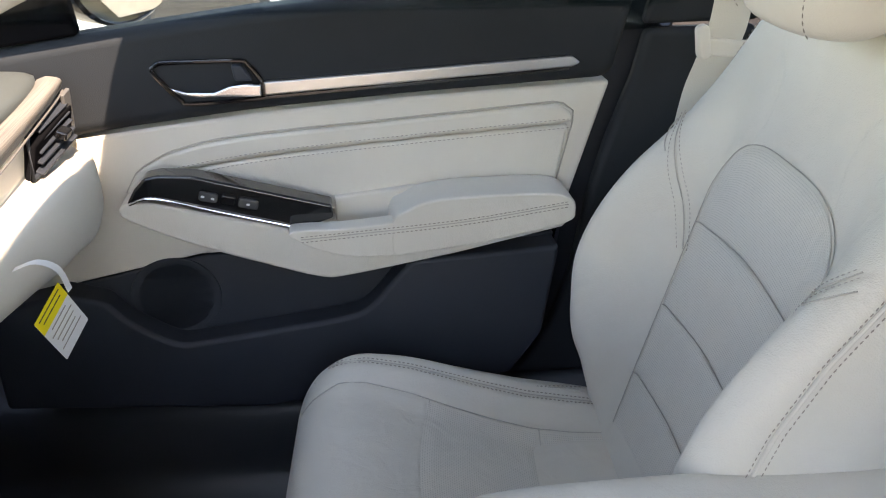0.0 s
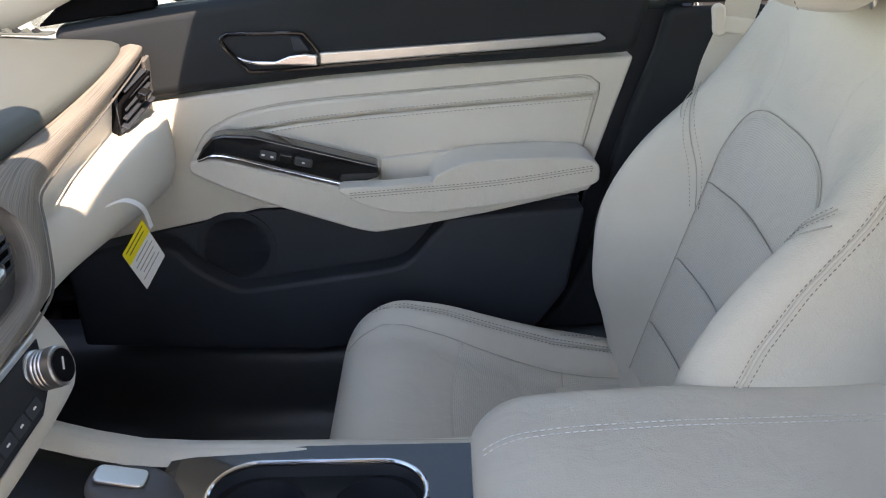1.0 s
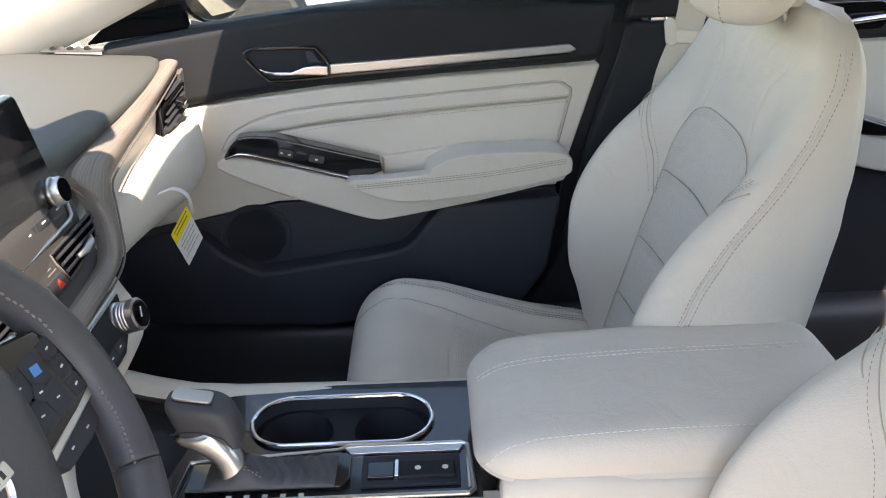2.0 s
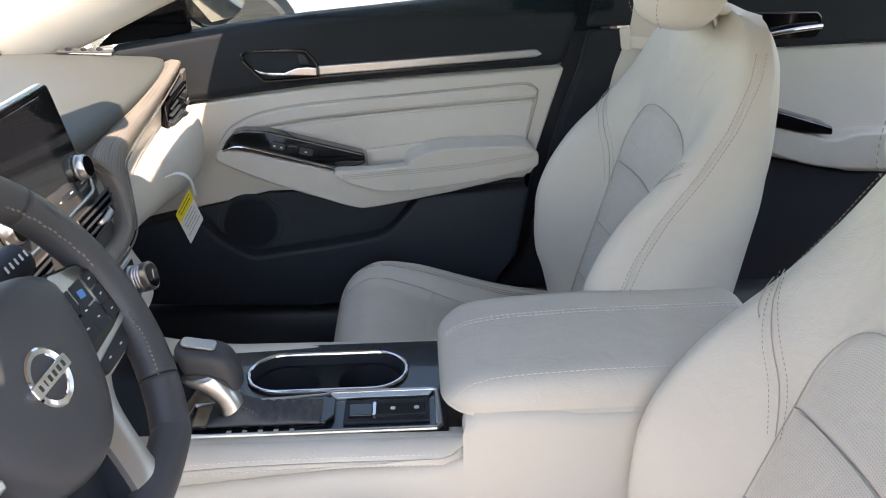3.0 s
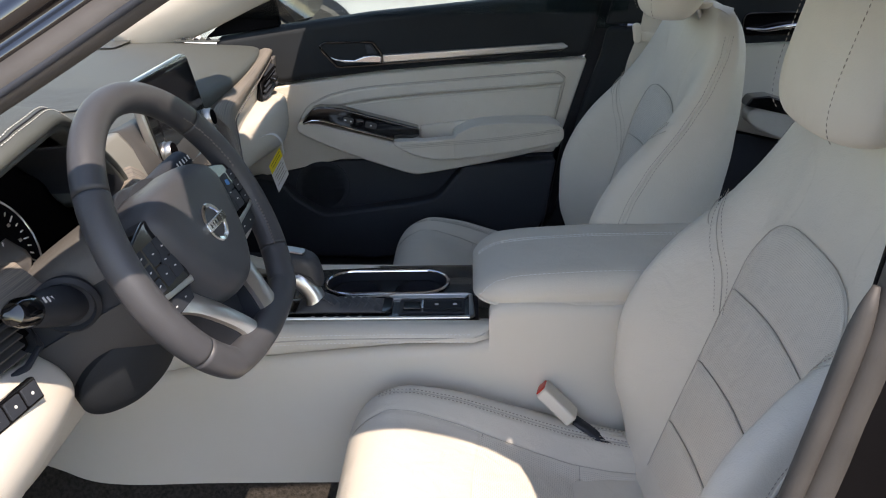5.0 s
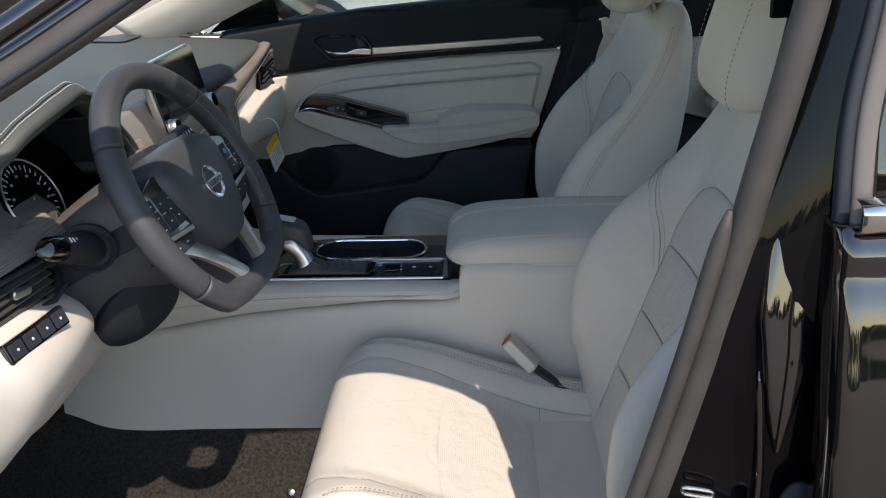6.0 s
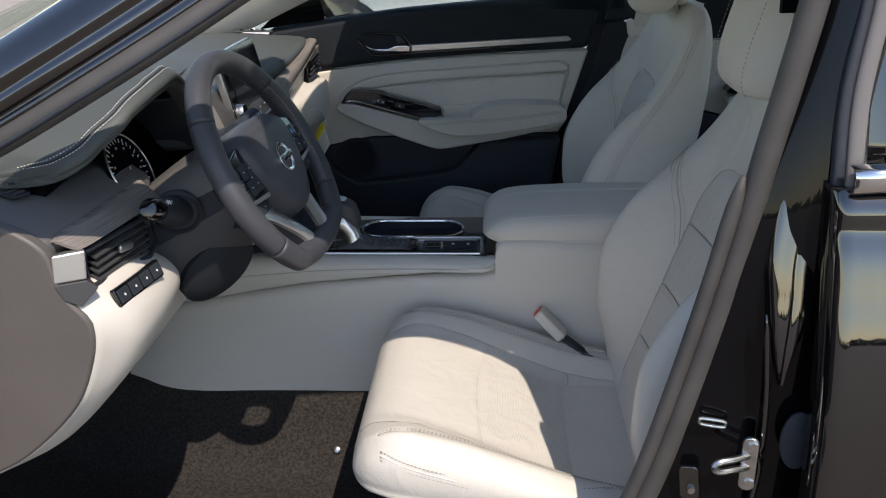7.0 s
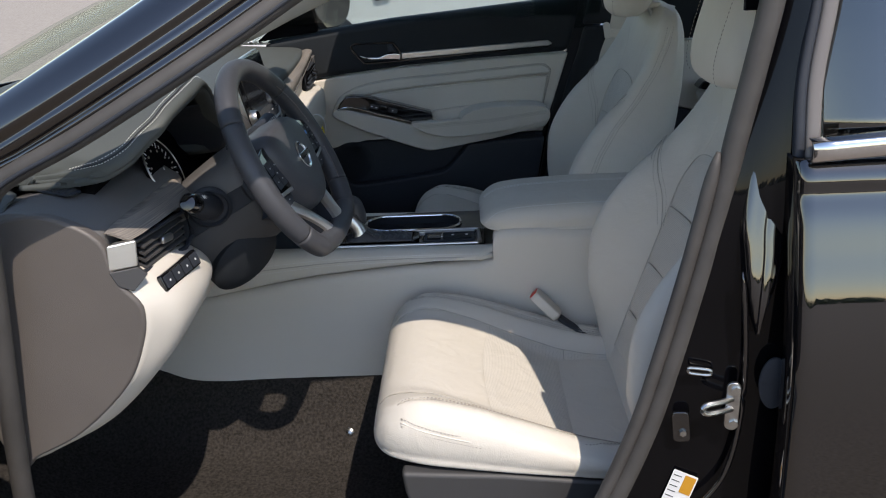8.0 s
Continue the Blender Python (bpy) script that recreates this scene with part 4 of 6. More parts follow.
cap = cat([(-.74, .93), (-.70, .950), (-.62, .968), (-.575, .968), (-.53, .950), (-.503, .926), (-.497, .900), (-.490, .868), (-.475, .848), (-.462, .825), (-.470, .775), (-.508, .70), (-.59, .623), (-.665, .583), (-.70, .565), (-.74, .70)], 90, closed=True).tolist()
part("end_cap", plate_bm(cap, 0.02, axes((0, -.655, 0), (1, 0, 0), (0, 0, 1))), M_CAP, dash, "dark grey dashboard end cap", bevel=0.006, seg=4)
rows = []
for y, xf, zf in ((-.672, -.516, .928), (-.64, -.500, .930), (-.56, -.486, .938), (-.47, -.475, .943), (-.40, -.47, .94)):
    rows.append([(-.76, y, .935), (-.70, y, .955), (-.62, y, .973), (xf - .055, y, zf + .030), (xf - .018, y, zf + .012), (xf - .004, y, zf), (xf - .006, y, zf - .014)])
part("driver_side_top", sheet_from(rows, 40, 30, (0, 0, -0.02)), M_ENDCAP, dash, "dark grey outer dashboard top", smooth=180)
rows = [[(-.496, -.652, .9335), (-.470, -.650, .922)], [(-.492, -.62, .9385), (-.462, -.62, .922)], [(-.480, -.53, .9435), (-.450, -.53, .921)], [(-.470, -.44, .947), (-.443, -.44, .918)]]
g = np.array([cat(r, 8) for r in rows])
g = np.stack([cat(g[:, j], 40) for j in range(8)], 1)
bm = thick_sheet(g, (-0.01, 0, 0))
lay = bm.loops.layers.uv.new("UVMap")
for f in bm.faces:
    for lp in f.loops:
        lp[lay].uv = (lp.vert.co.y, lp.vert.co.z)
part("wood_trim", bm, M_WOOD, dash, "open-grain grey-brown wood band", smooth=50)
VX = axes((-.366, 0, 0), (0.16, 1, 0), (0, 0, 1))
dv = part("driver_vent", plate_bm([(-.648, .866), (-.645, .914), (-.49, .905), (-.478, .862), (-.505, .850)], .018, VX @ Matrix.Translation((0, 0, -.034))), M_DIAL, dash, "black driver end vent", bevel=0.004)
bez = bmesh.new()
ring = [[(-.4975, -.674, .922), (-.461, -.655, .9235), (-.462, -.662, .886), (-.500, -.676, .884)], [(-.495, -.650, .920), (-.470, -.640, .920), (-.470, -.645, .888), (-.497, -.650, .886)]]
vs = [[bez.verts.new(p) for p in r] for r in ring]
for r in vs:
    bez.faces.new(r)
for k in range(4):
    bez.faces.new((vs[0][k], vs[0][(k + 1) % 4], vs[1][(k + 1) % 4], vs[1][k]))
part("vent_bezel", bez, M_SPOKE, dv, "bright silver end of the vent", bevel=0.003)
foot = bmesh.new()
ring = [[(-.500, -.677, .8835), (-.462, -.663, .8855), (-.452, -.655, .872), (-.470, -.672, .852), (-.490, -.677, .862)], [(-.495, -.655, .883), (-.472, -.645, .884), (-.465, -.640, .872), (-.480, -.650, .855), (-.490, -.655, .864)]]
vs = [[foot.verts.new(p) for p in r] for r in ring]
for r in vs:
    foot.faces.new(r)
for k in range(5):
    foot.faces.new((vs[0][k], vs[0][(k + 1) % 5], vs[1][(k + 1) % 5], vs[1][k]))
part("bezel_foot", foot, M_GREY, dv, bevel=0.002)
for k in range(4):
    part("slat", box_bm((.016, .125, .003), VX @ Matrix.Translation((-.566, .869 + .0105 * k, -.009)) @ pose(0, 0, 0, 0, 0, 0) @ Matrix(((0, 1, 0, 0), (0, 0, 1, 0), (1, 0, 0, 0), (0, 0, 0, 1))) @ pose(0, 0, 0, 0, 25, 0)), M_GREY, dv)
part("vent_frame", tube_bm([VX @ Vector((a, b, -.004)) for a, b in ((-.648, .864), (-.646, .914), (-.49, .908), (-.478, .862), (-.505, .850))], .004, 8, closed=True), M_BLACK, dv)
part("vent_tab", plate_bm(round_outline(.032, .012, .005), .008, VX @ Matrix.Translation((-.565, .889, -.004)) @ pose(0, 0, 0, 0, 0, -8)), M_SATIN, dv, bevel=0.003)
BANK = axes((-.438, -.583, .845), (0.20, 1, .02), (-.34, 0, 1))
sp = part("switch_bank", plate_bm(round_outline(.105, .026, .003), .008, BANK), M_PIANO, dash, "black bank of four switches", bevel=0.002)
for k in range(4):
    b = part("bank_switch", plate_bm(round_outline(.022, .019, .002), .003, BANK @ Matrix.Translation((-.038 + .0255 * k, 0, .0075))), M_BLACK, sp, bevel=0.001)
    part("switch_mark", cyl_bm(.0017, .0006, BANK @ Matrix.Translation((-.038 + .0255 * k, 0, .0108)), 12), M_WHITE, b)
tv = part("top_vent", plate_bm(round_outline(.085, .028, .008), .003, axes((-.60, -.575, .9745), (1, -.5, -.03), (.5, 1, 0))), M_BLACK, dash, "black top defroster vent", bevel=0.001)
for k in range(6):
    part("louvre", box_bm((.004, .022, .003), axes((-.60, -.575, .9775), (1, -.5, -.03), (.5, 1, 0)) @ Matrix.Translation((-.033 + .013 * k, 0, 0)) @ pose(0, 0, 0, 0, 30, 12)), M_GREY, tv)
# face of the dashboard between the instruments and the centre fascia
rows = [[(-.478, y - .004, 1.0), (-.462, y, .975), (-.446, y, .94), (-.434, y, .90), (-.428, y, .86), (-.445, y, .83)] for y in (-.176, -.158, -.138, -.115, -.095)]
part("inner_face", sheet_from(rows, 16, 30, (-.012, 0, 0)), M_DASHFACE, dash, "pale taupe dashboard face", smooth=180)
# instrument hood: an arch over the cluster, rolled under at its lip
lip = cat([(-.62, -.578, .990), (-.575, -.580, .993), (-.538, -.580, .996), (-.507, -.581, 1.003), (-.478, -.566, 1.018), (-.462, -.548, 1.034), (-.443, -.528, 1.050), (-.433, -.50, 1.065), (-.423, -.46, 1.077), (-.418, -.42, 1.084), (-.418, -.375, 1.086), (-.424, -.325, 1.064), (-.434, -.270, 1.030), (-.440, -.225, 1.002), (-.440, -.195, .974), (-.438, -.178, .946), (-.436, -.163, .915)], 80)
away = cat([(-.70, -.572, .993), (-.72, -.57, .996), (-.74, -.565, 1.0), (-.76, -.555, 1.002), (-.78, -.54, 1.004), (-.80, -.52, 1.006), (-.82, -.50, 1.008), (-.83, -.47, 1.01), (-.84, -.44, 1.012), (-.84, -.40, 1.013), (-.84, -.36, 1.013), (-.83, -.30, 1.012), (-.80, -.24, 1.008), (-.74, -.20, .998), (-.66, -.175, .985), (-.56, -.160, .960), (-.50, -.150, .920)], 80)
g = []
for i in range(80):
    f = i / 79
    edge = lip[i] + np.array((-.020, .006 * (f < .45), .015 * smooth_step(0, .15, f)))
    fall = [away[i] * (1 - t) + edge * t + np.array((0, 0, .030 * math.sin(math.pi * t) * math.sin(math.pi * min(1, f * 1.15)) ** .7)) for t in np.linspace(0, 1, 30)]
    roll = [lip[i] + np.array((-.007, .0, .010)), lip[i] + np.array((-.001, 0, .004)), lip[i], lip[i] + np.array((-.006, 0, -.005)), lip[i] + np.array((-.03, 0, -.004))]
    g.append(cat(fall[:-1] + [edge] + roll, 60))
g = np.array(g)
part("instrument_hood", thick_sheet(g, (-.004, 0, -0.008)), M_TAUPE, dash, "taupe stitched instrument hood", smooth=180)


def from_lip(row, d):
    """The point at the distance d from the rolled-under end of a row of the hood."""
    back = row[::-1]
    run = np.r_[0, np.cumsum(np.linalg.norm(np.diff(back, axis=0), axis=1))]
    return np.array([np.interp(d, run, back[:, k]) for k in range(3)]) + np.array((.0006, -.0008, .0012))


stitches("stitching", [cat([from_lip(g[i], d) for i in range(8, 72)], 90).tolist() for d in (.050, .060)], M_WHITE, dash, 0.0030, 0.0018, 0.0008)
part("seam", tube_bm(cat([from_lip(g[i], .055) - np.array((0, 0, .0008)) for i in range(8, 72)], 90), .0009, 6), M_BLACK, dash, smooth=180)
crest = lambda y: float(np.interp(y, (-.575, -.54, -.50, -.45, -.40, -.30, -.25, -.21), (.985, 1.012, 1.040, 1.055, 1.062, 1.035, 1.005, .975)))
part("cluster_housing", sheet_from([[(-.468, y, .865), (-.500, y, .905), (-.535, y, .94), (-.545, y, crest(y) - .012)] for y in np.linspace(-.575, -.205, 13)], 26, 24, (-.02, 0, 0)), M_DIAL, dash, "black instrument cluster housing", smooth=180)
part("housing_wall", sheet_from([[tuple(p + np.array(o)) for o in ((-.006, -.007, -.004), (-.05, -.012, -.008), (-.12, -.016, -.012))] for p in lip[56::3]], 16, 10, (0, .006, 0)), M_BLACK, dash, "black side of the instrument housing", smooth=180)
CL = axes((-.503, -.415, .957), (0, 1, 0), (-.45, 0, 1))
for dy in (0,):
    c = CL @ Matrix.Translation((dy, -.004, .002))
    gauge = part("gauge", lathe_bm([(.058, 0), (.058, .006), (.055, .007), (.0535, .003), (0, .003)], c, 48), M_DIAL, dash, "round black gauge")
    part("gauge_rim", tube_bm([c @ Vector((.057 * math.cos(2 * math.pi * k / 48), .057 * math.sin(2 * math.pi * k / 48), .0065)) for k in range(48)], .0016, 8, closed=True), M_SATIN, gauge)
    for k in range(25):
        a = radians(225 - 270 * k / 24)
        big = k % 3 == 0
        part("tick", box_bm((.010 if big else .006, .0016, .0006), c @ Matrix.Translation((.047 * math.cos(a), .047 * math.sin(a), .0036)) @ pose(0, 0, 0, 0, 0, math.degrees(a))), M_WHITE, gauge)
    part("needle", box_bm((.040, .0016, .001), c @ pose(.016 * math.cos(radians(238)), .016 * math.sin(radians(238)), .006, 0, 0, 238)), M_WHITE, gauge)
    for k in range(9):
        a = radians(225 - 270 * k / 8)
        part("gauge_numeral", box_bm((.0055, .0036, .0005), c @ Matrix.Translation((.036 * math.cos(a), .036 * math.sin(a), .0034))), M_DTHREAD, gauge)

# ---- steering wheel ----
WC0, WT = Vector((-.298, -.345, .947)), 27.5
wheel = thing("steering_wheel", "dark grey leather steering wheel with silver lower spokes", "steering wheel")
COLUMN = axes(WC0, (0.065, 1, 0), (-math.sin(radians(WT)), 0, math.cos(radians(WT))))
wheel.matrix_basis = COLUMN


def rim_point(a, r=0.171):
    x, y = r * math.cos(a), r * math.sin(a)
    if y < -0.135:
        y = -0.135 + (y + 0.135) * 0.35
    return Vector((x, y, 0))


def rim_arc(a0, a1, n=60, r0=.0185):
    return [rim_point(radians(a0 + (a1 - a0) * k / n)) for k in range(n + 1)]


for name, a0, a1 in (("rim_upper", 39.6, 144.4), ("rim_right", -33, 39), ("rim_left", 145, 213), ("rim_bottom", 213.6, 326.4)):
    part(name, tube_bm(rim_arc(a0, a1), 0.0185, 20, up=(0, 0, 1)), M_WHEEL, wheel, "dark grey leather rim section", smooth=180)
# stitched lacing on the inner side of the rim
lace = []
for a0, a1 in ((-34, -8), (10, 47)):
    pts = [rim_point(radians(a0 + (a1 - a0) * k / 60), .1555) + Vector((0, 0, .0115)) for k in range(61)]
    lace.append([p * (1.006 if k % 2 else .994) for k, p in enumerate(pts)])
stitches("rim_lacing", lace, M_LACE, wheel, .0055, .0030, .0014, "grey lacing on the rim")
# airbag cover
rings = []
for t in np.linspace(0, 1, 16):
    s = 1 - 0.42 * t**3
    rings.append([(x * s, (y + .006) * s - .006, -.035 + .058 * math.sin(t * math.pi / 2)) for x, y in cat([(0, .072), (.062, .069), (.098, .052), (.099, .022), (.090, -.010), (.070, -.05), (.038, -.083), (0, -.092), (-.038, -.083), (-.070, -.05), (-.090, -.010), (-.099, .022), (-.098, .052), (-.062, .069)], 60, closed=True)])
part("airbag_cover", grid_bm(rings, ring=True, cap=True), M_WHEEL, wheel, "dark grey airbag cover", smooth=180)
part("hub_back", lathe_bm([(.085, -.075), (.085, -.03), (.05, -.02), (0, -.02)], Matrix.Translation((0, -.005, 0)), 40), M_BLACK, wheel)
emblem = lathe_bm([(.0235, .022), (.0245, .0242), (.0228, .0255), (.0190, .025), (.0182, .0235), (.0190, .022)], Matrix.Translation((0, -.003, 0)), 48)
part("emblem_ring", emblem, M_CHROME, wheel, "chrome ring emblem")
part("emblem_bar", plate_bm(round_outline(.054, .0115, .002), .0045, Matrix.Translation((0, -.003, .0225))), M_CHROME, wheel, "plain chrome bar across the ring", bevel=0.001)
for k, wd in enumerate((.0035, .0014, .0042, .0042, .0042, .0040)):
    part("emblem_bar_mark", box_bm((wd * .8, .0052, .0006), Matrix.Translation((-.0180 + .0072 * k, -.003, .0270))), M_INK, wheel)


def leg_height(y):
    return -.016 + .022 * float(smooth_step(-.04, -.145, y))


for sgn in (1, -1):
    f = Matrix.Diagonal((sgn, 1, 1, 1))
    pod_edge = [(.074, .046), (.100, .050), (.146, .038), (.160, .014), (.157, -.022), (.128, -.028), (.080, -.030)]
    pod = part("button_pod", plate_bm([(sgn * x, y) for x, y in pod_edge], .022, Matrix.Translation((0, 0, -.016))), M_PIANO, wheel, "gloss black switch pod", bevel=0.003)
    # upper keys: a cross of four round a centre key, then a row of three
    for x, y, w, h, turn in ((.0965, .0165, .0218, .0232, 0), (.1198, .0165, .0218, .0232, 0), (.0965, -.0085, .0218, .0232, 0), (.1198, -.0085, .0218, .0232, 0), (.1082, .0040, .0125, .0125, 45), (.1430, .0210, .0165, .0150, 0), (.1430, .0040, .0165, .0150, 0), (.1430, -.0130, .0165, .0150, 0)):
        up_ = .0066 if turn else .0050
        b = part("wheel_button", plate_bm(round_outline(w, h, .002), .0016, Matrix.Translation((sgn * x, y, up_)) @ pose(0, 0, 0, 0, 0, turn)), M_BLACK, pod, bevel=0.0007)
        blue = sgn > 0 and (x, y) == (.1198, .0165)
        part("button_mark", plate_bm(round_outline(.0095 if blue else .0040, .0075 if blue else .0014, .0005, 2), .0003, Matrix.Translation((sgn * x, y, up_ + .0017)) @ pose(0, 0, 0, 0, 0, 20 * (x > .12) - 10)), M_BLUE if blue else M_WHITE, b)
    # silver strip under the keys, a second small bank, and its lower edge
    part("pod_trim", plate_bm([(sgn * x, y) for x, y in [(.078, -.029), (.158, -.021), (.160, -.028), (.080, -.037)]], .012, Matrix.Translation((0, 0, -.006))), M_SATIN, wheel, "satin silver strip under the keys", bevel=0.002)
    low = part("lower_bank", plate_bm([(sgn * x, y) for x, y in [(.082, -.038), (.158, -.029), (.152, -.046), (.128, -.052), (.090, -.052)]], .012, Matrix.Translation((0, 0, -.012))), M_BLACK, wheel, "black lower switch bank", bevel=0.002)
    for x in (.105, .130):
        part("bank_mark", plate_bm(round_outline(.004, .0016, .0005, 2), .0003, Matrix.Translation((sgn * x, -.043, .0001))), M_WHITE, low)
    # silver leg that drops from the pod to the bottom of the rim
    outer = cat([(.132, -.046), (.110, -.056), (.088, -.072), (.070, -.096), (.056, -.124), (.054, -.150)], 26)
    inner = cat([(.096, -.030), (.076, -.036), (.056, -.054), (.040, -.084), (.022, -.120), (.008, -.150)], 26)
    g = []
    for (xo, yo), (xi, yi) in zip(outer, inner):
        row = []
        for t in np.linspace(0, 1, 9):
            x, y = xo + (xi - xo) * t, yo + (yi - yo) * t
            row.append((sgn * x, y, leg_height(y) + .004 * math.sin(math.pi * t) + .003 * (1 - t)))
        g.append(row)
    part("lower_spoke", thick_sheet(np.array(g), (0, 0, -.006)), M_SPOKE, wheel, "satin silver lower spoke", smooth=50)
    back = np.array(g)[:, ::4].copy()
    back[:, :, 2] -= .0065
    part("spoke_back", thick_sheet(back, (0, 0, -.030)), M_BLACK, wheel, "black back of the lower spoke", smooth=40)
part("spoke_web", plate_bm([(-.045, -.070), (.045, -.070), (.020, -.140), (-.020, -.140)], .012, Matrix.Translation((0, 0, -.036))), M_BLACK, wheel, "black web between the lower spokes", bevel=0.002)

# ---- steering column with stalks ----
col = thing("steering_column", "dark grey steering column shroud with two stalks", "steering column")
col.matrix_basis = COLUMN


def shell(rows, lo, hi):
    """A half of the shroud: rings of (depth, half-width, top, bottom), over the angles lo to hi."""
    g = []
    for z, w, up_, dn in rows:
        line = []
        for a in np.linspace(radians(lo), radians(hi), 40):
            c, q = math.cos(a), math.sin(a)
            line.append((w * math.copysign(abs(c) ** .62, c), (up_ if q > 0 else dn) * abs(q) ** .62 * (1 if q > 0 else -1), z))
        g.append(line)
    g = np.array(g)
    return np.stack([cat(g[:, j], 30) for j in range(40)], 1)


COVER = ((-.050, .086, .062, .086), (-.060, .096, .070, .094), (-.10, .104, .072, .100), (-.15, .112, .066, .104), (-.20, .124, .058, .106), (-.26, .14, .052, .10))
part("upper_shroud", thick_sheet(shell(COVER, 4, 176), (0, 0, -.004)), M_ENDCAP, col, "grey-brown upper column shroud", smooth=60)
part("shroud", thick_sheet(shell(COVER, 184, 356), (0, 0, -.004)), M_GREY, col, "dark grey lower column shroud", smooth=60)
part("shroud_joint", thick_sheet(shell([(z - .002, w - .004, a - .004, b - .004) for z, w, a, b in COVER], -10, 190), (0, 0, -.003)), M_BLACK, col, smooth=60)
part("shroud_collar", lathe_bm([(.070, -.050), (.094, -.052), (.097, -.060), (.090, -.070), (.060, -.070)], Matrix.Diagonal((1, .84, 1, 1)), 48), M_BLACK, col, "black collar behind the wheel")
facing = Vector((-.72, -.58, .38)).normalized()
along_ = (Vector((.30, .15, -1)) - facing * facing.dot(Vector((.30, .15, -1)))).normalized()
part("lower_shroud", lathe_bm([(0, -.03), (.044, -.03), (.052, -.012), (.050, .004), (.040, .013), (.02, .017), (0, .018)], axes((-.076, -.098, -.140), along_, facing.cross(along_)) @ Matrix.Diagonal((1.35, .92, 1, 1)), 40), M_SOFT, col, "black bulge under the column")
for side, root, rad in (("near", ((-.070, .004, -.126), (-.118, .013, -.120), (-.145, .021, -.113), (-.190, .035, -.101), (-.224, .045, -.091)), (.017, .023, .021, .0165, .015)),
                        ("far", ((.05, .060, -.075), (.095, .060, -.070), (.125, .060, -.064), (.166, .062, -.058), (.174, .063, -.057)), (.012, .013, .0175, .018, .014))):
    root = [Vector(p) for p in root]
    st = part("stalk", tube_bm(cat(root[:4], 24), np.interp(np.linspace(0, 3, 24), range(4), rad[:4]), 24), M_BLACK, col, "black control stalk")
    tip = root[3].lerp(root[4], .75)
    part("stalk_tip", tube_bm([root[3], tip, root[3].lerp(root[4], .95), root[4]], [rad[3], rad[4], rad[4] * .75, rad[4] * .2], 24), M_PIANO, st, "gloss black stalk tip")
    for k in range(5):
        p = root[2].lerp(root[3], .1 + .18 * k)
        part("stalk_mark", box_bm((.0022, .0065, .001), Matrix.Translation(p + Vector((0, .004, .0195 if side == "far" else .0185)))), M_WHITE, st)
part("stalk_collar", lathe_bm([(.034, -.004), (.036, .004), (.031, .008), (.028, .003), (.0, .003)], axes((-.112, .011, -.121), (.2, .1, 1), (-.25, 1, .1)), 36), M_BLACK, col, "ribbed boot round the stalk")

# ---- centre console ----
console = thing("centre_console", "beige centre console with black and silver top plate", "console")
# near and far flanks
for sgn, y0 in ((-1, -.045), (1, .235)):
    rows = []
    for x, zt, zb, dy in ((-.74, .50, .38, 0.02), (-.66, .53, .375, 0.005), (-.58, .552, .365, 0), (-.45, .575, .355, 0), (-.33, .594, .35, 0), (-.15, .610, .35, 0), (.05, .626, .35, 0), (.062, .69, .35, 0), (.25, .69, .35, 0), (.46, .69, .35, 0)):
        rows.append([(x, y0 - sgn * dy - sgn * .012, zt), (x, y0 - sgn * dy, zt - .015), (x, y0 + sgn * .004 - sgn * dy, (zt + zb) / 2), (x, y0 + sgn * .012 - sgn * dy, zb + .03), (x, y0 + sgn * .02 - sgn * dy, zb - .05)])
    part("flank", sheet_from(rows, 80, 24, (0, -sgn * .012, 0)), M_BEIGE, console, "smooth beige console side", smooth=60)
    # padded upper rail with double stitching
    prof = (lambda x: float(np.interp(x, (-.66, -.45, -.30, .05), (.640, .650, .648, .645)))) if sgn < 0 else (lambda x: float(np.interp(x, (-.46, -.43, -.388, -.335, -.272, -.147, .05), (.690, .678, .664, .651, .646, .644, .640))))
    bot = lambda x: float(np.interp(x, (-.66, -.58, -.45, -.33, -.15, .06), (.553, .552, .577, .596, .612, .628)))
    g = []
    for x in np.linspace(-.62, .055, 70):
        e = min(1, (.058 - x) / .03)
        zt, zb = prof(x), bot(x) + 0.003
        zb = zb + (1 - e) ** 2 * .01
        y = y0 - sgn * .012
        g.append([(x, y - sgn * .030, zt - .002), (x, y - sgn * .006, zt + .004), (x, y + sgn * .013 * e, zt - .004), (x, y + sgn * .020 * e, zt - .018), (x, y + sgn * .020 * e, (zt + zb) / 2), (x, y + sgn * .016 * e, zb + .006), (x, y, zb)])
    g = np.array([cat(r, 30) for r in g])
    part("padded_rail", thick_sheet(g, (0, -sgn * .006, 0)), M_LEATHER, console, "padded beige rail with double stitching", smooth=60)
    if sgn < 0:
        stitches("stitching", [[tuple(g[i, k] + np.array((0, -.0008, .0006))) for i in range(0, 67)] for k in (15, 19)], M_WHITE, console, .0045, .0025, .0007)
        part("seam", tube_bm([tuple(g[i, 17] + np.array((0, -.0002, 0))) for i in range(0, 67)], .0010, 6), M_SEAMSHADE, console, smooth=180)
# top plate
PZ = 0.648
cups = round_outline(.222, .098, .048, 12)
CUP = Matrix.Translation((-.130, .135, 0))


def holed_sheet(loops, z):
    """A flat sheet filling the area between the first loop and the holes in it."""
    bm = bmesh.new()
    edges = []
    for loop in loops:
        vs = [bm.verts.new((x, y, z)) for x, y in loop]
        edges += [bm.edges.new((vs[i], vs[(i + 1) % len(vs)])) for i in range(len(vs))]
    bmesh.ops.triangle_fill(bm, edges=edges, use_beauty=True, use_dissolve=False)
    return bm


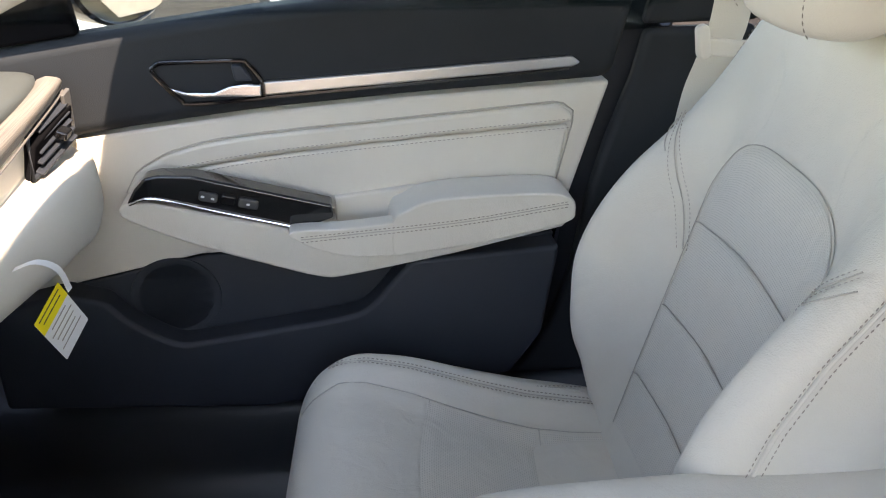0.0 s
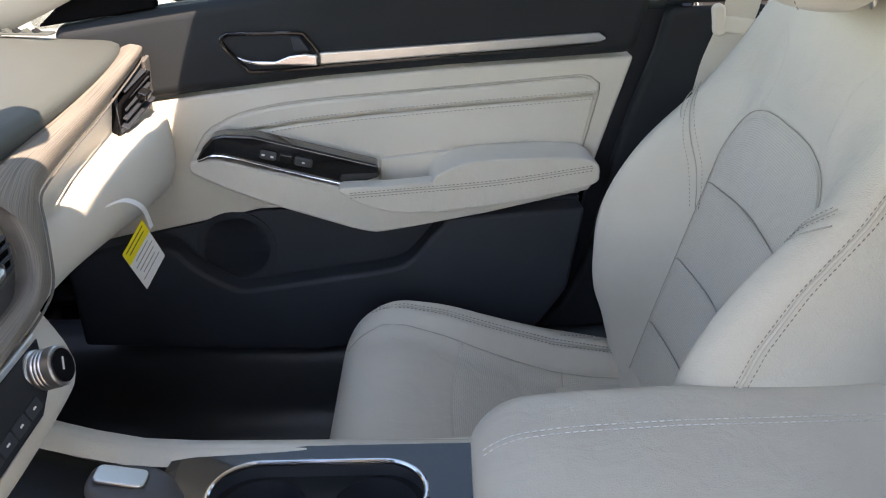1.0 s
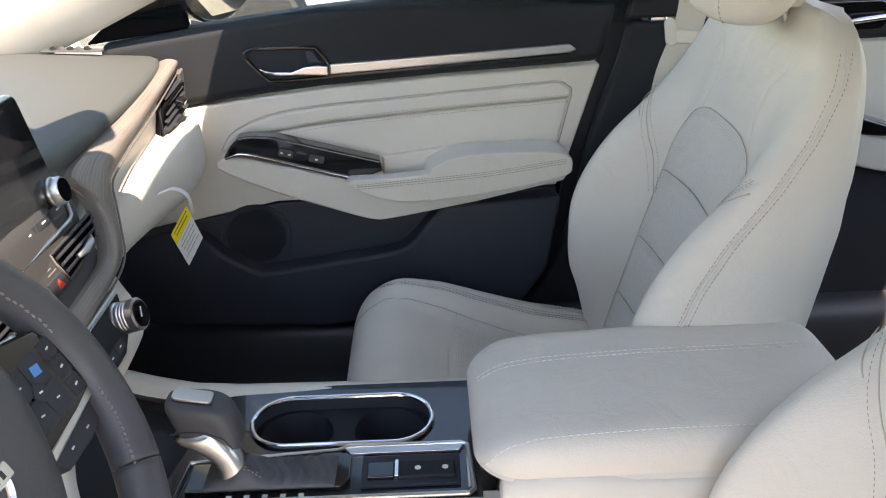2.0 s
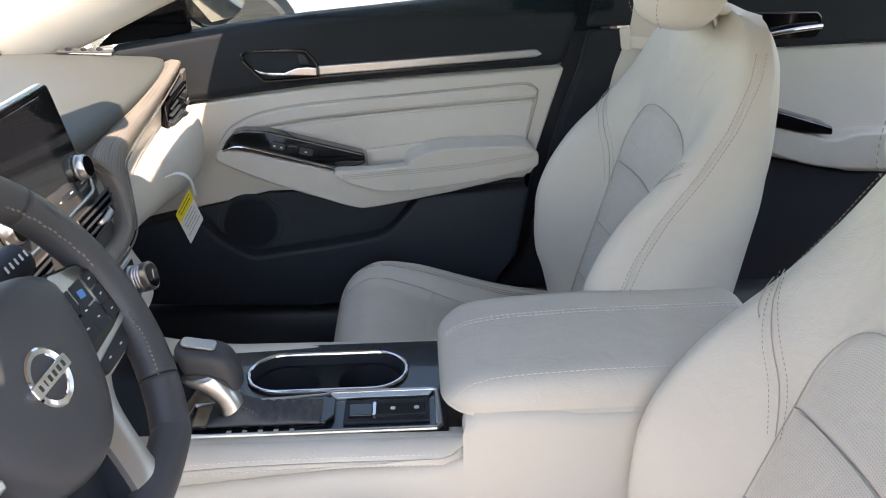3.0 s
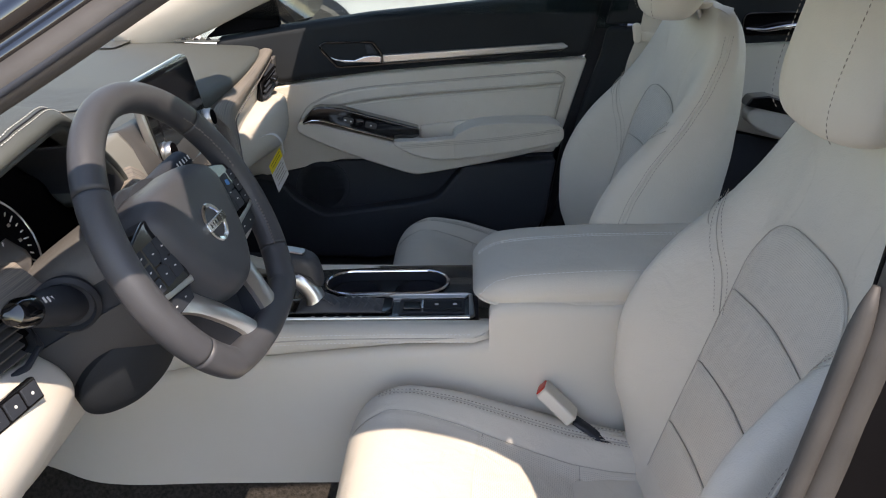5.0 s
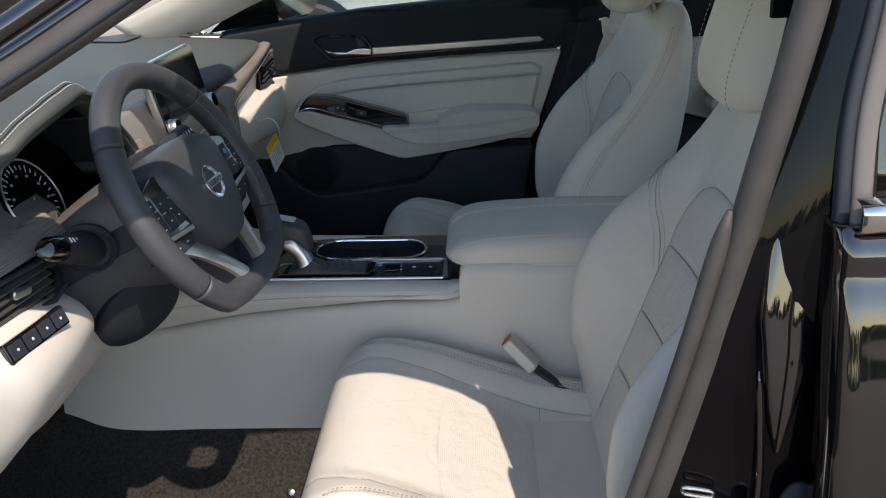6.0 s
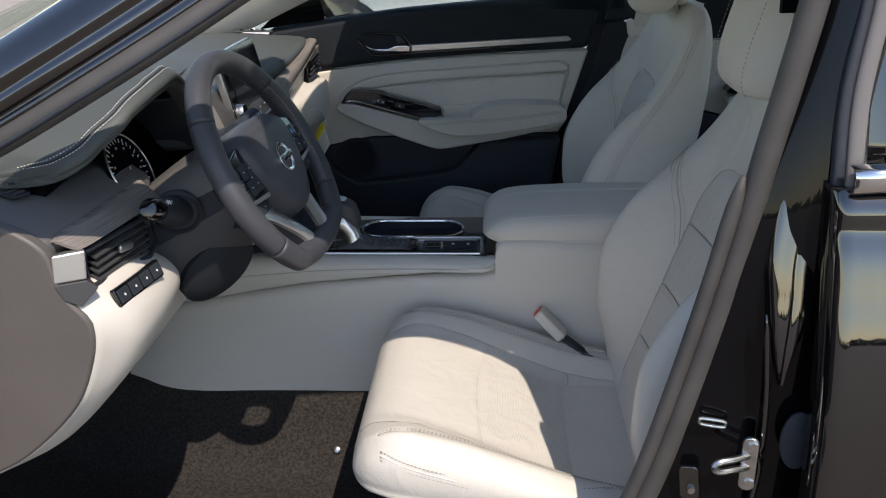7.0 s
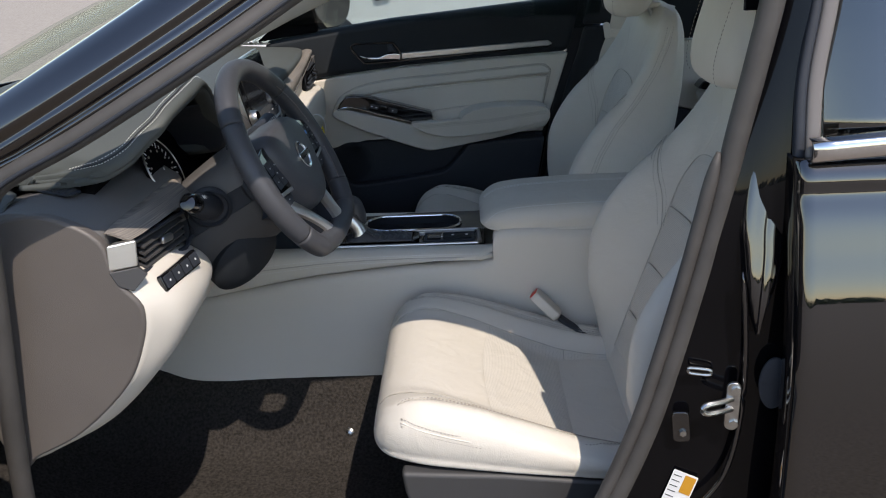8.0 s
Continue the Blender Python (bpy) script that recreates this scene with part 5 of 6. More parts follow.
well = [(-.130 + u, .135 + v) for u, v in cups]
part("top_plate", holed_sheet([[(-.33, -.012), (.035, -.012), (.035, .215), (-.29, .215)], well], PZ), M_PLATE, console, "gloss black console top plate", smooth=0)
part("well_wall", grid_bm([[(x, y, PZ + .001) for x, y in well], [(x, y, PZ - .016) for x, y in well]], ring=True), M_BLACK, console, smooth=180)
rounds = [[(-.130 + dx + .0445 * math.cos(2 * math.pi * k / 36), .135 + .0445 * math.sin(2 * math.pi * k / 36)) for k in range(36)] for dx in (-.058, .058)]
part("well_saddle", holed_sheet([well] + rounds, PZ - .016), M_SOFT, console, "grey saddle between the cups", smooth=0)
for dx in (-.058, .058):
    part("cup_holder", lathe_bm([(0, -.088), (.041, -.088), (.0435, -.05), (.0455, -.016), (.0445, -.016), (.042, -.05), (.040, -.085), (0, -.085)], CUP @ Matrix.Translation((dx, 0, PZ)), 40), M_BLACK, console, "deep black cup holder")
part("cup_ring", tube_bm([CUP @ Vector((u, v, PZ + .003)) for u, v in cups], .0032, 10, closed=True), M_CHROME, console, "chrome ring round the cup holders")
# silver frame: round the selector and switches
fr = [(-.305, -.008), (.020, -.008), (.026, -.002), (.022, .076), (.014, .080), (-.118, .080), (-.13, .074), (-.30, .060)]
part("silver_frame", tube_bm([(x, y, PZ + .003) for x, y in fr], .0032, 10, closed=True), M_SATIN, console, "silver frame round the selector")
part("frame_band", plate_bm([(-.115, .066), (.012, .066), (.020, .080), (-.125, .080)], .004, Matrix.Translation((0, 0, PZ))), M_SATIN, console, bevel=0.001)
part("selector_plate", plate_bm([(-.295, .006), (-.122, .006), (-.112, .020), (-.112, .060), (-.128, .066), (-.295, .052)], .008, Matrix.Translation((0, 0, PZ))), M_PIANO, console, "gloss black selector surround", bevel=0.002)
for k in range(5):
    part("selector_mark", box_bm((.006, .005, .0006), Matrix.Translation((-.245 + .020 * k, .0015, PZ + .0014))), M_WHITE, console)
bank = part("brake_switch_bank", plate_bm([(-.10, .008), (.012, .008), (.012, .060), (-.10, .060)], .004, Matrix.Translation((0, 0, PZ))), M_BLACK, console, "black parking brake switch bank", bevel=0.001)
for x, w, mat in ((-.078, .030, M_PIANO), (-.036, .044, M_SOFT), (-.005, .022, M_SOFT)):
    part("console_switch", box_bm((w, .026, .006), Matrix.Translation((x, .030, PZ + .006))), mat, bank, bevel=0.0015)
part("switch_clip", box_bm((.005, .028, .008), Matrix.Translation((-.060, .030, PZ + .007))), M_CHROME, bank, bevel=0.001)
for x in (-.036, -.005):
    part("switch_mark", cyl_bm(.0035, .0006, Matrix.Translation((x, .030, PZ + .0093)), 12), M_WHITE, bank)
part("switch_ring", tube_bm([(.022, -.0, PZ + .002), (.022, .07, PZ + .002)], .003, 8), M_SATIN, console)
# front tray
part("tray_floor", sheet_from([[(-.52, y, .70), (-.42, y, .64), (-.34, y, .62), (-.30, y, .64)] for y in np.linspace(-.03, .22, 6)], 12, 20, (0, 0, -.01)), M_BLACK, console, "black open tray", smooth=180)
# armrest lid and box
rings = []
LY, LHW = .080, .117
lid_x = np.r_[.026 + .060 * (1 - np.cos(np.linspace(0, math.pi / 2, 14))), np.linspace(.11, .42, 12), .462 - .035 * (1 - np.sin(np.linspace(0, math.pi / 2, 7)))[1:]]
for x in lid_x:
    d = min(1.0, max(0.0, (x - .026) / .060), max(0.0, (.462 - x) / .035))
    r = math.sqrt(max(0.0, 1 - (1 - d) ** 2))
    hw = LHW - .045 * (1 - r)
    zt = float(np.interp(x, (.026, .06, .12, .22, .46), (.724, .732, .740, .745, .747))) - .030 * (1 - r)
    zb = .684 + .014 * (1 - r)
    h = zt - zb
    ring = []
    for u, v in cat([(-.95, 0), (-1.0, .12), (-1.03, .38), (-1.0, .66), (-.92, .86), (-.78, .965), (-.45, 1.0), (0, 1.01), (.45, 1.0), (.78, .965), (.92, .86), (1.0, .66), (1.03, .38), (1.0, .12), (.95, 0), (0, 0)], 96, closed=True):
        ring.append((x, LY + u * hw, zb + v * h))
    rings.append(ring)
g = np.array(rings)
lid = part("armrest_lid", grid_bm(g, ring=True, cap=True), M_LEATHER, console, "padded beige leather armrest lid", smooth=180)
rows = []
for u, offs in ((-.90, (0,)), (.30, (-.004, .004))):
    for o in offs:
        line = []
        for i in range(5, len(lid_x) - 3):
            top_half = [p for p in g[i] if p[2] > g[i, :, 2].min() + .45 * np.ptp(g[i, :, 2])]
            q = min(top_half, key=lambda p: abs(p[1] - (LY + u * LHW + o)))
            line.append((q[0], LY + u * LHW + o if abs(q[1] - (LY + u * LHW + o)) < .006 else q[1], q[2] + .0010))
        rows.append(cat(line, 60).tolist())
stitches("stitching", rows, M_WHITE, console, .005, .0025, .0008)
part("armrest_box", plate_bm([(.062, .40), (.46, .40), (.46, .682), (.066, .682)], .222, axes((0, .188, 0), (1, 0, 0), (0, 0, 1))), M_BEIGE, console, "beige armrest box", bevel=0.008)
part("lid_gap", box_bm((.38, .208, .010), Matrix.Translation((.26, .079, .682))), M_BLACK, console)

# ---- gear selector ----
gear = thing("gear_selector", "black and silver gear selector with leather boot", "gear lever")
g = []
for i, x in enumerate(np.linspace(-.274, -.128, 60)):
    row = []
    for y in np.linspace(.006, .058, 30):
        a, b = (x + .201) / .073, (y - .032) / .026
        edge = max(0.0, 1 - abs(a) ** 6) * max(0.0, 1 - abs(b) ** 4)
        fold = .0022 * math.sin(34 * a + 3 * b + 1.5 * math.sin(5 * b)) * smooth_step(-.5, .2, a) + .012 * math.exp(-((a + .42) / .25) ** 2)
        row.append((x, y, .6565 + (.008 + fold) * edge))
    g.append(row)
part("boot", thick_sheet(np.array(g), (0, 0, -.004)), M_WHEEL, gear, "folded dark leather boot", smooth=180)
stitches("stitching", [[(-.228 + .022 * t, .016 + .002 * math.sin(6 * t) + o, .676 - .013 * t) for t in np.linspace(0, 1, 20)] for o in (0, .004)], M_DTHREAD, gear, .003, .002, .0007)
rings = []
for x, y, z, w, d in ((-.243, .032, .655, .040, .046), (-.243, .032, .664, .036, .040), (-.244, .032, .674, .031, .036), (-.249, .033, .685, .030, .035), (-.257, .034, .695, .033, .036), (-.267, .036, .704, .040, .038), (-.276, .038, .711, .048, .040), (-.280, .040, .716, .050, .040)):
    rings.append([(x + .5 * w * math.copysign(abs(math.cos(a)) ** .8, math.cos(a)), y + .5 * d * math.copysign(abs(math.sin(a)) ** .8, math.sin(a)), z + .30 * .5 * w * math.cos(a)) for a in np.linspace(0, 2 * math.pi, 36, endpoint=False)])
part("silver_neck", grid_bm(rings, ring=True, cap=True), M_SATIN, gear, "satin silver selector neck", smooth=180)
rings = []
for t in np.linspace(-1, 1, 26):
    s = (1 - abs(t) ** 4.5) ** (1 / 4.5)
    grow = 1 - .10 * max(0, -t)
    rings.append([(-.268 + .037 * s * grow * math.copysign(abs(math.cos(a)) ** .62, math.cos(a)) - .008 * t, .047 + .025 * s * math.copysign(abs(math.sin(a)) ** .62, math.sin(a)), .722 + .030 * t - .20 * .037 * s * math.cos(a)) for a in np.linspace(0, 2 * math.pi, 48, endpoint=False)])
part("knob", grid_bm(rings, ring=True, cap=True), M_WHEEL, gear, "black leather selector knob", smooth=180)
part("knob_button", plate_bm(round_outline(.044, .022, .006), .004, axes((-.279, .046, .7525), (1, 0, -.20), (0, 1, 0))), M_SATIN, gear, "satin silver selector plate", bevel=0.0015)
part("knob_seam", tube_bm([(-.302, .0215, .722), (-.285, .0212, .724), (-.265, .0215, .722), (-.247, .022, .713), (-.238, .023, .698)], .0009, 6), M_BLACK, gear)

# ---- seat belt buckle ----
buckle = thing("seat_belt_buckle", "beige seat belt buckle with a red button", "buckle")
BK = axes((.162, -.078, .528), (-.70, .25, .66), (.20, .97, -.15))
part("buckle_body", plate_bm(round_outline(.072, .042, .006), .022, BK @ Matrix.Translation((0, 0, -.011))), M_BEIGE, buckle, bevel=0.004)
part("red_button", plate_bm(round_outline(.012, .034, .003), .018, BK @ Matrix.Translation((.032, 0, -.009))), M_RED, buckle, "red release button", bevel=0.002)
part("stalk", tube_bm([BK @ Vector((-.04, 0, 0)), BK @ Vector((-.10, 0, -.01)), BK @ Vector((-.16, 0, -.03))], .012, 10, flat=.5), M_BLACK, buckle)

# ---- paper tag on the glove box ----
tag = thing("paper_tag", "white and yellow paper tag hanging from the glove box", "tag")
strap = cat([(-.405, .425, .850), (-.385, .435, .853), (-.372, .452, .835), (-.372, .47, .80)], 24)
part("tag_strap", thick_sheet([[(x, y - .006, z), (x, y + .006, z)] for x, y, z in strap], (-.0005, 0, -.0003)), M_WHITE, tag)
TG = axes((-.384, .458, .766), (.28, .78, .50), (-.05, -.52, .85))
part("tag_card", plate_bm(round_outline(.054, .084, .002), .0006, TG), M_WHITE, tag)
part("tag_header", plate_bm(round_outline(.054, .026, .001), .0004, TG @ Matrix.Translation((0, .031, .0007))), M_YELLOW, tag)
for k in range(7):
    part("print_line", plate_bm(round_outline(.044 - .006 * (k % 3), .0016, .0005, 1), .0003, TG @ Matrix.Translation((0, .038 - .008 * k if k < 2 else .030 - .009 * k, .0012))), M_INK if k < 2 else M_DTHREAD, tag)

# ---- floor ----
rows = []
for x, zr in ((-1.05, .48), (-.92, .36), (-.82, .285), (-.70, .272), (-.45, .270), (-.10, .270), (.35, .275), (.60, .28), (1.2, .30)):
    rows.append([(x, -.74, zr + .03), (x, -.68, zr - .03), (x, -.64, zr - .065), (x, -.40, zr - .068), (x, -.17, zr - .064), (x, -.105, zr), (x, -.07, zr + .07), (x, -.02, zr + .12), (x, .10, zr + .13), (x, .21, zr + .12), (x, .26, zr + .07), (x, .34, zr + .004), (x, .6, zr), (x, .86, zr)])
floor = part("floor", sheet_from(rows, 70, 90, (0, 0, -.02)), M_CARPET, smooth=180)
tagged(floor, "black carpeted car floor", "floor", kind="structure")
clip_ = thing("mat_clip", "small steel mat clip in the carpet", "clip")
part("clip_head", lathe_bm([(.009, 0), (.009, .002), (.006, .004), (0, .004)], axes((-.284, -.118, .245), (1, 0, 0), (0, .51, .86)), 20), M_STEEL, clip_)

# ---- car body ----
body = thing("car_body", "gloss black car body with open driver doorway", "car")


# path of the doorway's front and upper edge on the driver side; it leans inward with height
A_IN = [(-0.703, -0.691, 0.397), (-0.685, -0.703, 0.556), (-0.663, -0.714, 0.711), (-0.638, -0.725, 0.865), (-0.625, -0.731, 0.954), (-0.608, -0.735, 1.015), (-0.572, -0.735, 1.046), (-0.481, -0.735, 1.089), (-0.386, -0.725, 1.14), (-0.285, -0.699, 1.197), (-0.194, -0.675, 1.251), (-0.103, -0.675, 1.301), (0.02, -0.690, 1.342), (0.186, -0.695, 1.363), (0.31, -0.695, 1.347), (0.38, -0.695, 1.296)]
part("door_seal", tube_bm(cat(A_IN, 90), .015, 14), M_RUBBER, body, "dark rubber doorway seal", smooth=180)
part("seal_groove", tube_bm(cat(A_IN[5:14], 70) + np.array((.001, -.0125, -.0045)), .0035, 8), M_BLACK, body, "dark groove along the doorway seal", smooth=180)
B_IN = [(.12, .34), (.16, .42), (.201, .50), (.245, .62), (.274, .73), (.308, .88), (.337, 1.03), (.36, 1.13), (.376, 1.215), (.38, 1.28)]
sealb = cat(B_IN, 60)
part("door_seal", tube_bm([(x + .010 * smooth_step(1.20, .92, z), -.695, z) for x, z in sealb], .015, 14), M_RUBBER, body, "dark rubber doorway seal", smooth=180)
# A-pillar outside of the seal, up to the windscreen
RAIL = cat([(-.80, -.775, .985), (-.70, -.760, 1.010)] + A_IN[6:14] + [(.40, -.695, 1.350), (.8, -.690, 1.345)], 40)
FRONT = ((0, .006, .006), (-.003, -.006, .010), (-.010, -.011, .011), (-.016, -.008, .016), (-.024, -.015, .017), (-.034, -.018, .021), (-.040, -.015, .026), (-.058, -.022, .030), (-.085, -.012, .038), (-.108, .006, .041), (-.120, .022, .040))
ABOVE = ((0, .006, .006), (-.002, -.006, .012), (-.004, -.012, .016), (-.004, -.009, .022), (-.004, -.012, .026), (-.004, -.010, .031), (-.004, -.012, .035), (-.004, -.004, .048), (-.004, .018, .064), (-.004, .042, .074), (-.004, .058, .078))
rows = []
for x, y, z in RAIL:
    k = float(smooth_step(-.16, .06, x))
    rows.append([(x + a[0] * (1 - k) + b[0] * k, y + a[1] * (1 - k) + b[1] * k, z + a[2] * (1 - k) + b[2] * k) for a, b in zip(FRONT, ABOVE)])
part("roof_pillar", sheet_from(rows, 70, 70, (.008, .010, -.002)), M_PAINT, body, "gloss black windscreen pillar and roof rail", smooth=60)
# inner trim of the pillar
rows = []
for x, y, z in RAIL[:34]:
    rows.append([(x, y + .012, z + .002), (x - .010, y + .028, z + .008), (x - .050, y + .044, z + .020), (x - .100, y + .048, z + .030)])
part("pillar_trim", sheet_from(rows, 50, 14, (-.004, 0, .006)), M_LINER, body, "beige pillar trim", smooth=180)
# passenger windscreen pillar
rows = []
for x, z in cat([(-.78, .985), (-.60, 1.06), (-.50, 1.105), (-.397, 1.148), (-.286, 1.20), (-.19, 1.25), (-.10, 1.293), (.02, 1.325), (.20, 1.342), (.40, 1.345)], 30):
    k = (z - .99) / .35
    rows.append([(x + .03, .765 - .12 * k, z - .035), (x + .01, .735 - .12 * k, z - .01), (x - .02, .715 - .12 * k, z + .025), (x - .05, .72 - .12 * k, z + .045)])
part("pillar_trim", sheet_from(rows, 50, 14, (.0, .012, .0)), M_LINER, body, "pale beige windscreen pillar trim", smooth=180)
# roof, headliner
rows = [[(x, y, zr + .018 * (1 - ((y - .03) / .73) ** 2)) for y in np.linspace(-.635, .715, 9)] for x, zr in ((-.238, 1.345), (-.14, 1.370), (.1, 1.432), (.5, 1.445), (.9, 1.425), (1.25, 1.375))]
rows[0] = [(x + .08 * abs((y - .04) / .675) ** 10, y, z + .02 * abs((y - .04) / .675) ** 10) for x, y, z in rows[0]]
rows[1] = [(x + .05 * abs((y - .04) / .675) ** 10, y, z + .015 * abs((y - .04) / .675) ** 10) for x, y, z in rows[1]]
part("roof", sheet_from(rows, 30, 30, (0, 0, .03)), M_PAINT, body, "gloss black roof", smooth=180)
part("headliner", sheet_from([[(x, y, z - .012) for x, y, z in r] for r in rows], 30, 30, (0, 0, .006)), M_LINER, body, smooth=180)
# windscreen and bonnet
g = [[(x, y, z + .02 - .11 * (1 - .45 * t) * abs((y - .03) / .72) ** 2.6) for y in np.linspace(-.69 + .05 * t, .75 - .05 * t, 16)] for t, x, z in ((0, -1.08, .985), (.25, -.87, 1.085), (.5, -.66, 1.18), (.75, -.45, 1.262), (1, -.261, 1.336))]
ws = part("windscreen", thick_sheet(np.array(g), (0, 0, .005)), M_SCREENGLASS, body, "clear windscreen glass", smooth=180)
ws.visible_shadow = False
rows = [[(x, y, z - .05 * abs((y - .03) / .8) ** 3) for y in np.linspace(-.80, .86, 12)] for x, z in ((-1.10, .93), (-1.35, .905), (-1.7, .86), (-1.95, .78), (-2.05, .66))]
part("bonnet", sheet_from(rows, 30, 40, (0, 0, -.02)), M_PAINT, body, "gloss black bonnet", smooth=180)
# interior mirror under the top of the windscreen
rear_mirror = thing("interior_mirror", "black interior mirror hanging under the windscreen", "mirror")
MR = axes((-.362, .085, 1.268), (.22, 1, 0), (-.25, .05, 1))
part("mirror_shell", plate_bm(round_outline(.235, .066, .026, 8), .022, MR @ Matrix.Translation((0, 0, -.022))), M_BLACK, rear_mirror, bevel=0.008)
part("mirror_glass", plate_bm(round_outline(.222, .056, .022, 8), .002, MR), material("interior_mirror_silver", (.85, .85, .86), .03, metal=1.0), rear_mirror, "silvered mirror glass")
# unseen cover, sized so that its shadow falls on the wood and fascia
part("sensor_shade_cover", plate_bm([(.055, -.105), (.055, .100), (-.010, .098), (-.050, .070), (-.050, -.060), (-.010, -.100)], .022, axes((-.292, -.018, 1.306), (1, 0, .39), (0, 1, 0))), M_BLACK, rear_mirror, "black sensor cover on the windscreen, added unseen for its shadow", bevel=0.008)
part("mirror_arm", tube_bm([(-.378, .082, 1.268), (-.395, .080, 1.285), (-.405, .080, 1.302)], .009, 12), M_BLACK, rear_mirror)
# second lip of the doorway seal, below the belt line
part("seal_lip", tube_bm([(x - .013, -.699, z) for x, z in cat([p for p in B_IN if p[1] < 1.04], 40)], [.0095] * 37 + [.009, .007, .003], 12), M_RUBBER, body, "inner lip of the doorway seal", smooth=180)
# B-pillar outer frame, driver side
rows = []
for (x, z), (x2, z2) in zip(cat(B_IN, 20), cat([(.40, .34), (.43, .42), (.456, .50), (.455, .62), (.445, .73), (.432, .88), (.425, 1.03), (.432, 1.13), (.440, 1.215), (.445, 1.28)], 20)):
    lean = .14 * max(0, z - .95)
    rows.append([*[(x + (x2 - x) * f, y + lean, z + (z2 - z) * f) for f, y in ((.02, -.690), (.10, -.706), (.25, -.713), (.45, -.722), (.7, -.730), (.9, -.734), (1.0, -.732))]])
part("centre_pillar", sheet_from(rows, 60, 40, (.0, .012, 0)), M_JAMB, body, "gloss black centre pillar", smooth=60)
# filler plate added to keep sun from leaking past the pillar top
part("pillar_light_filler", sheet_from([[(.352, -.668 + .14 * (z - 1.22), z), (.385, -.664 + .14 * (z - 1.22), z), (.425, -.660 + .14 * (z - 1.22), z)] for z in (1.20, 1.26, 1.32, 1.37)], 8, 8, (0, .008, 0)), M_JAMB, body, "black filler in the pillar, added to block stray sun")
# long pressed panel of the pillar with a ridge down its middle
rows = []
for z, xa, xb in ((.795, .381, .386), (.83, .374, .394), (.865, .367, .402), (.90, .361, .407), (.94, .355, .408), (1.00, .357, .411), (1.05, .360, .414), (1.13, .366, .411), (1.218, .374, .410), (1.29, .38, .41)):
    y = -.752 + .23 * max(0, z - .84) + .02 * max(0, .84 - z)
    k = (1.76 + y) / 1.025
    m = xa + (xb - xa) * (.62 if z > .98 else .5)
    rows.append([(xa * k - .004, y + .016, z), (xa * k + .001, y + .003, z), ((xa + m) / 2 * k, y + .0010, z), (m * k - .003, y + .0006, z), (m * k, y + .0016, z), (m * k + .003, y + .0004, z), ((xb + m) / 2 * k, y + .0002, z), (xb * k - .001, y + .002, z), (xb * k + .003, y + .016, z)])
part("pillar_panel", sheet_from(rows, 70, 40, (.0, .006, 0)), M_PAINT, body, "long raised pressing of the pillar", smooth=60)
part("pillar_flange", tube_bm(cat([(.355, -.738, .88), (.362, -.742, .82), (.368, -.742, .75), (.368, -.742, .66), (.356, -.742, .58), (.330, -.742, .53), (.29, -.740, .49)], 40), [.0008, .002] + [.004] * 38, 10), M_PAINT, body, "rolled flange edge", smooth=180)
part("sill", sheet_from([[(x, -.66, .33), (x, -.69, .345), (x, -.72, .34), (x, -.76, .31), (x, -.80, .26), (x, -.80, .18)] for x in np.linspace(-1.0, 1.2, 8)], 20, 30, (0, .01, -.01)), M_PAINT, body, "gloss black door sill", smooth=180)
# hardware on the pillar
stk = part("door_striker", plate_bm(round_outline(.019, .074, .009), .006, axes((.355, -.744, .685), (.95, -.25, 0), (.02, 0, 1))), M_STEEL, body, "plated door striker", bevel=0.0015)
part("striker_loop", tube_bm(cat([(.353, -.748, .697), (.335, -.755, .6965), (.318, -.760, .696), (.311, -.761, .692), (.311, -.761, .686), (.318, -.760, .682), (.335, -.755, .6815), (.353, -.748, .681)], 30), .0042, 10), M_STEEL, stk)
for dz in (-.026, .026):
    part("bolt", cyl_bm(.0065, .006, axes((.356, -.751, .685 + dz), (1, -.2, 0), (0, 0, 1)), 6), M_STEEL, stk)
part("clip_loop", tube_bm(cat([(.297, -.724, .730), (.300, -.724, .733), (.324, -.727, .731), (.328, -.727, .727), (.325, -.727, .723), (.301, -.724, .725)], 30, closed=True), .0022, 8, closed=True), M_STEEL, body, "small steel loop")
brk = part("hinge_bracket", plate_bm(round_outline(.024, .048, .007), .006, axes((.293, -.722, .640), (.95, -.2, .1), (.05, 0, 1))), M_PAINT, body, "black bracket with a screw", bevel=0.0015)
part("screw", cyl_bm(.005, .005, axes((.294, -.730, .632), (1, 0, 0), (0, 0, 1)), 6), M_STEEL, brk)
part("oval_plug", lathe_bm([(.024, 0), (.024, .004), (.02, .006), (0, .005)], axes((.405, -.750, .722), (1, -.15, 0), (.03, 0, 1)) @ Matrix.Diagonal((.8, 1.6, 1, 1)), 32), M_BLACK, body, "black rubber plug")
lab = part("warning_label", plate_bm(round_outline(.036, .060, .002), .0006, axes((.296, -.7235, .530), (.93, -.25, -.30), (.38, 0, 1))), M_WHITE, body, "white and orange warning label")
part("label_header", plate_bm(round_outline(.016, .030, .001), .0004, axes((.296, -.7235, .530), (.93, -.25, -.30), (.38, 0, 1)) @ Matrix.Translation((.008, .012, .0008))), material("orange_print", (.55, .26, .02), .5), lab)
for k in range(5):
    part("print_line", plate_bm(round_outline(.012, .0014, .0004, 1), .0003, axes((.296, -.7235, .530), (.93, -.25, -.30), (.38, 0, 1)) @ Matrix.Translation((-.010, .022 - .009 * k, .0008))), M_INK, lab)

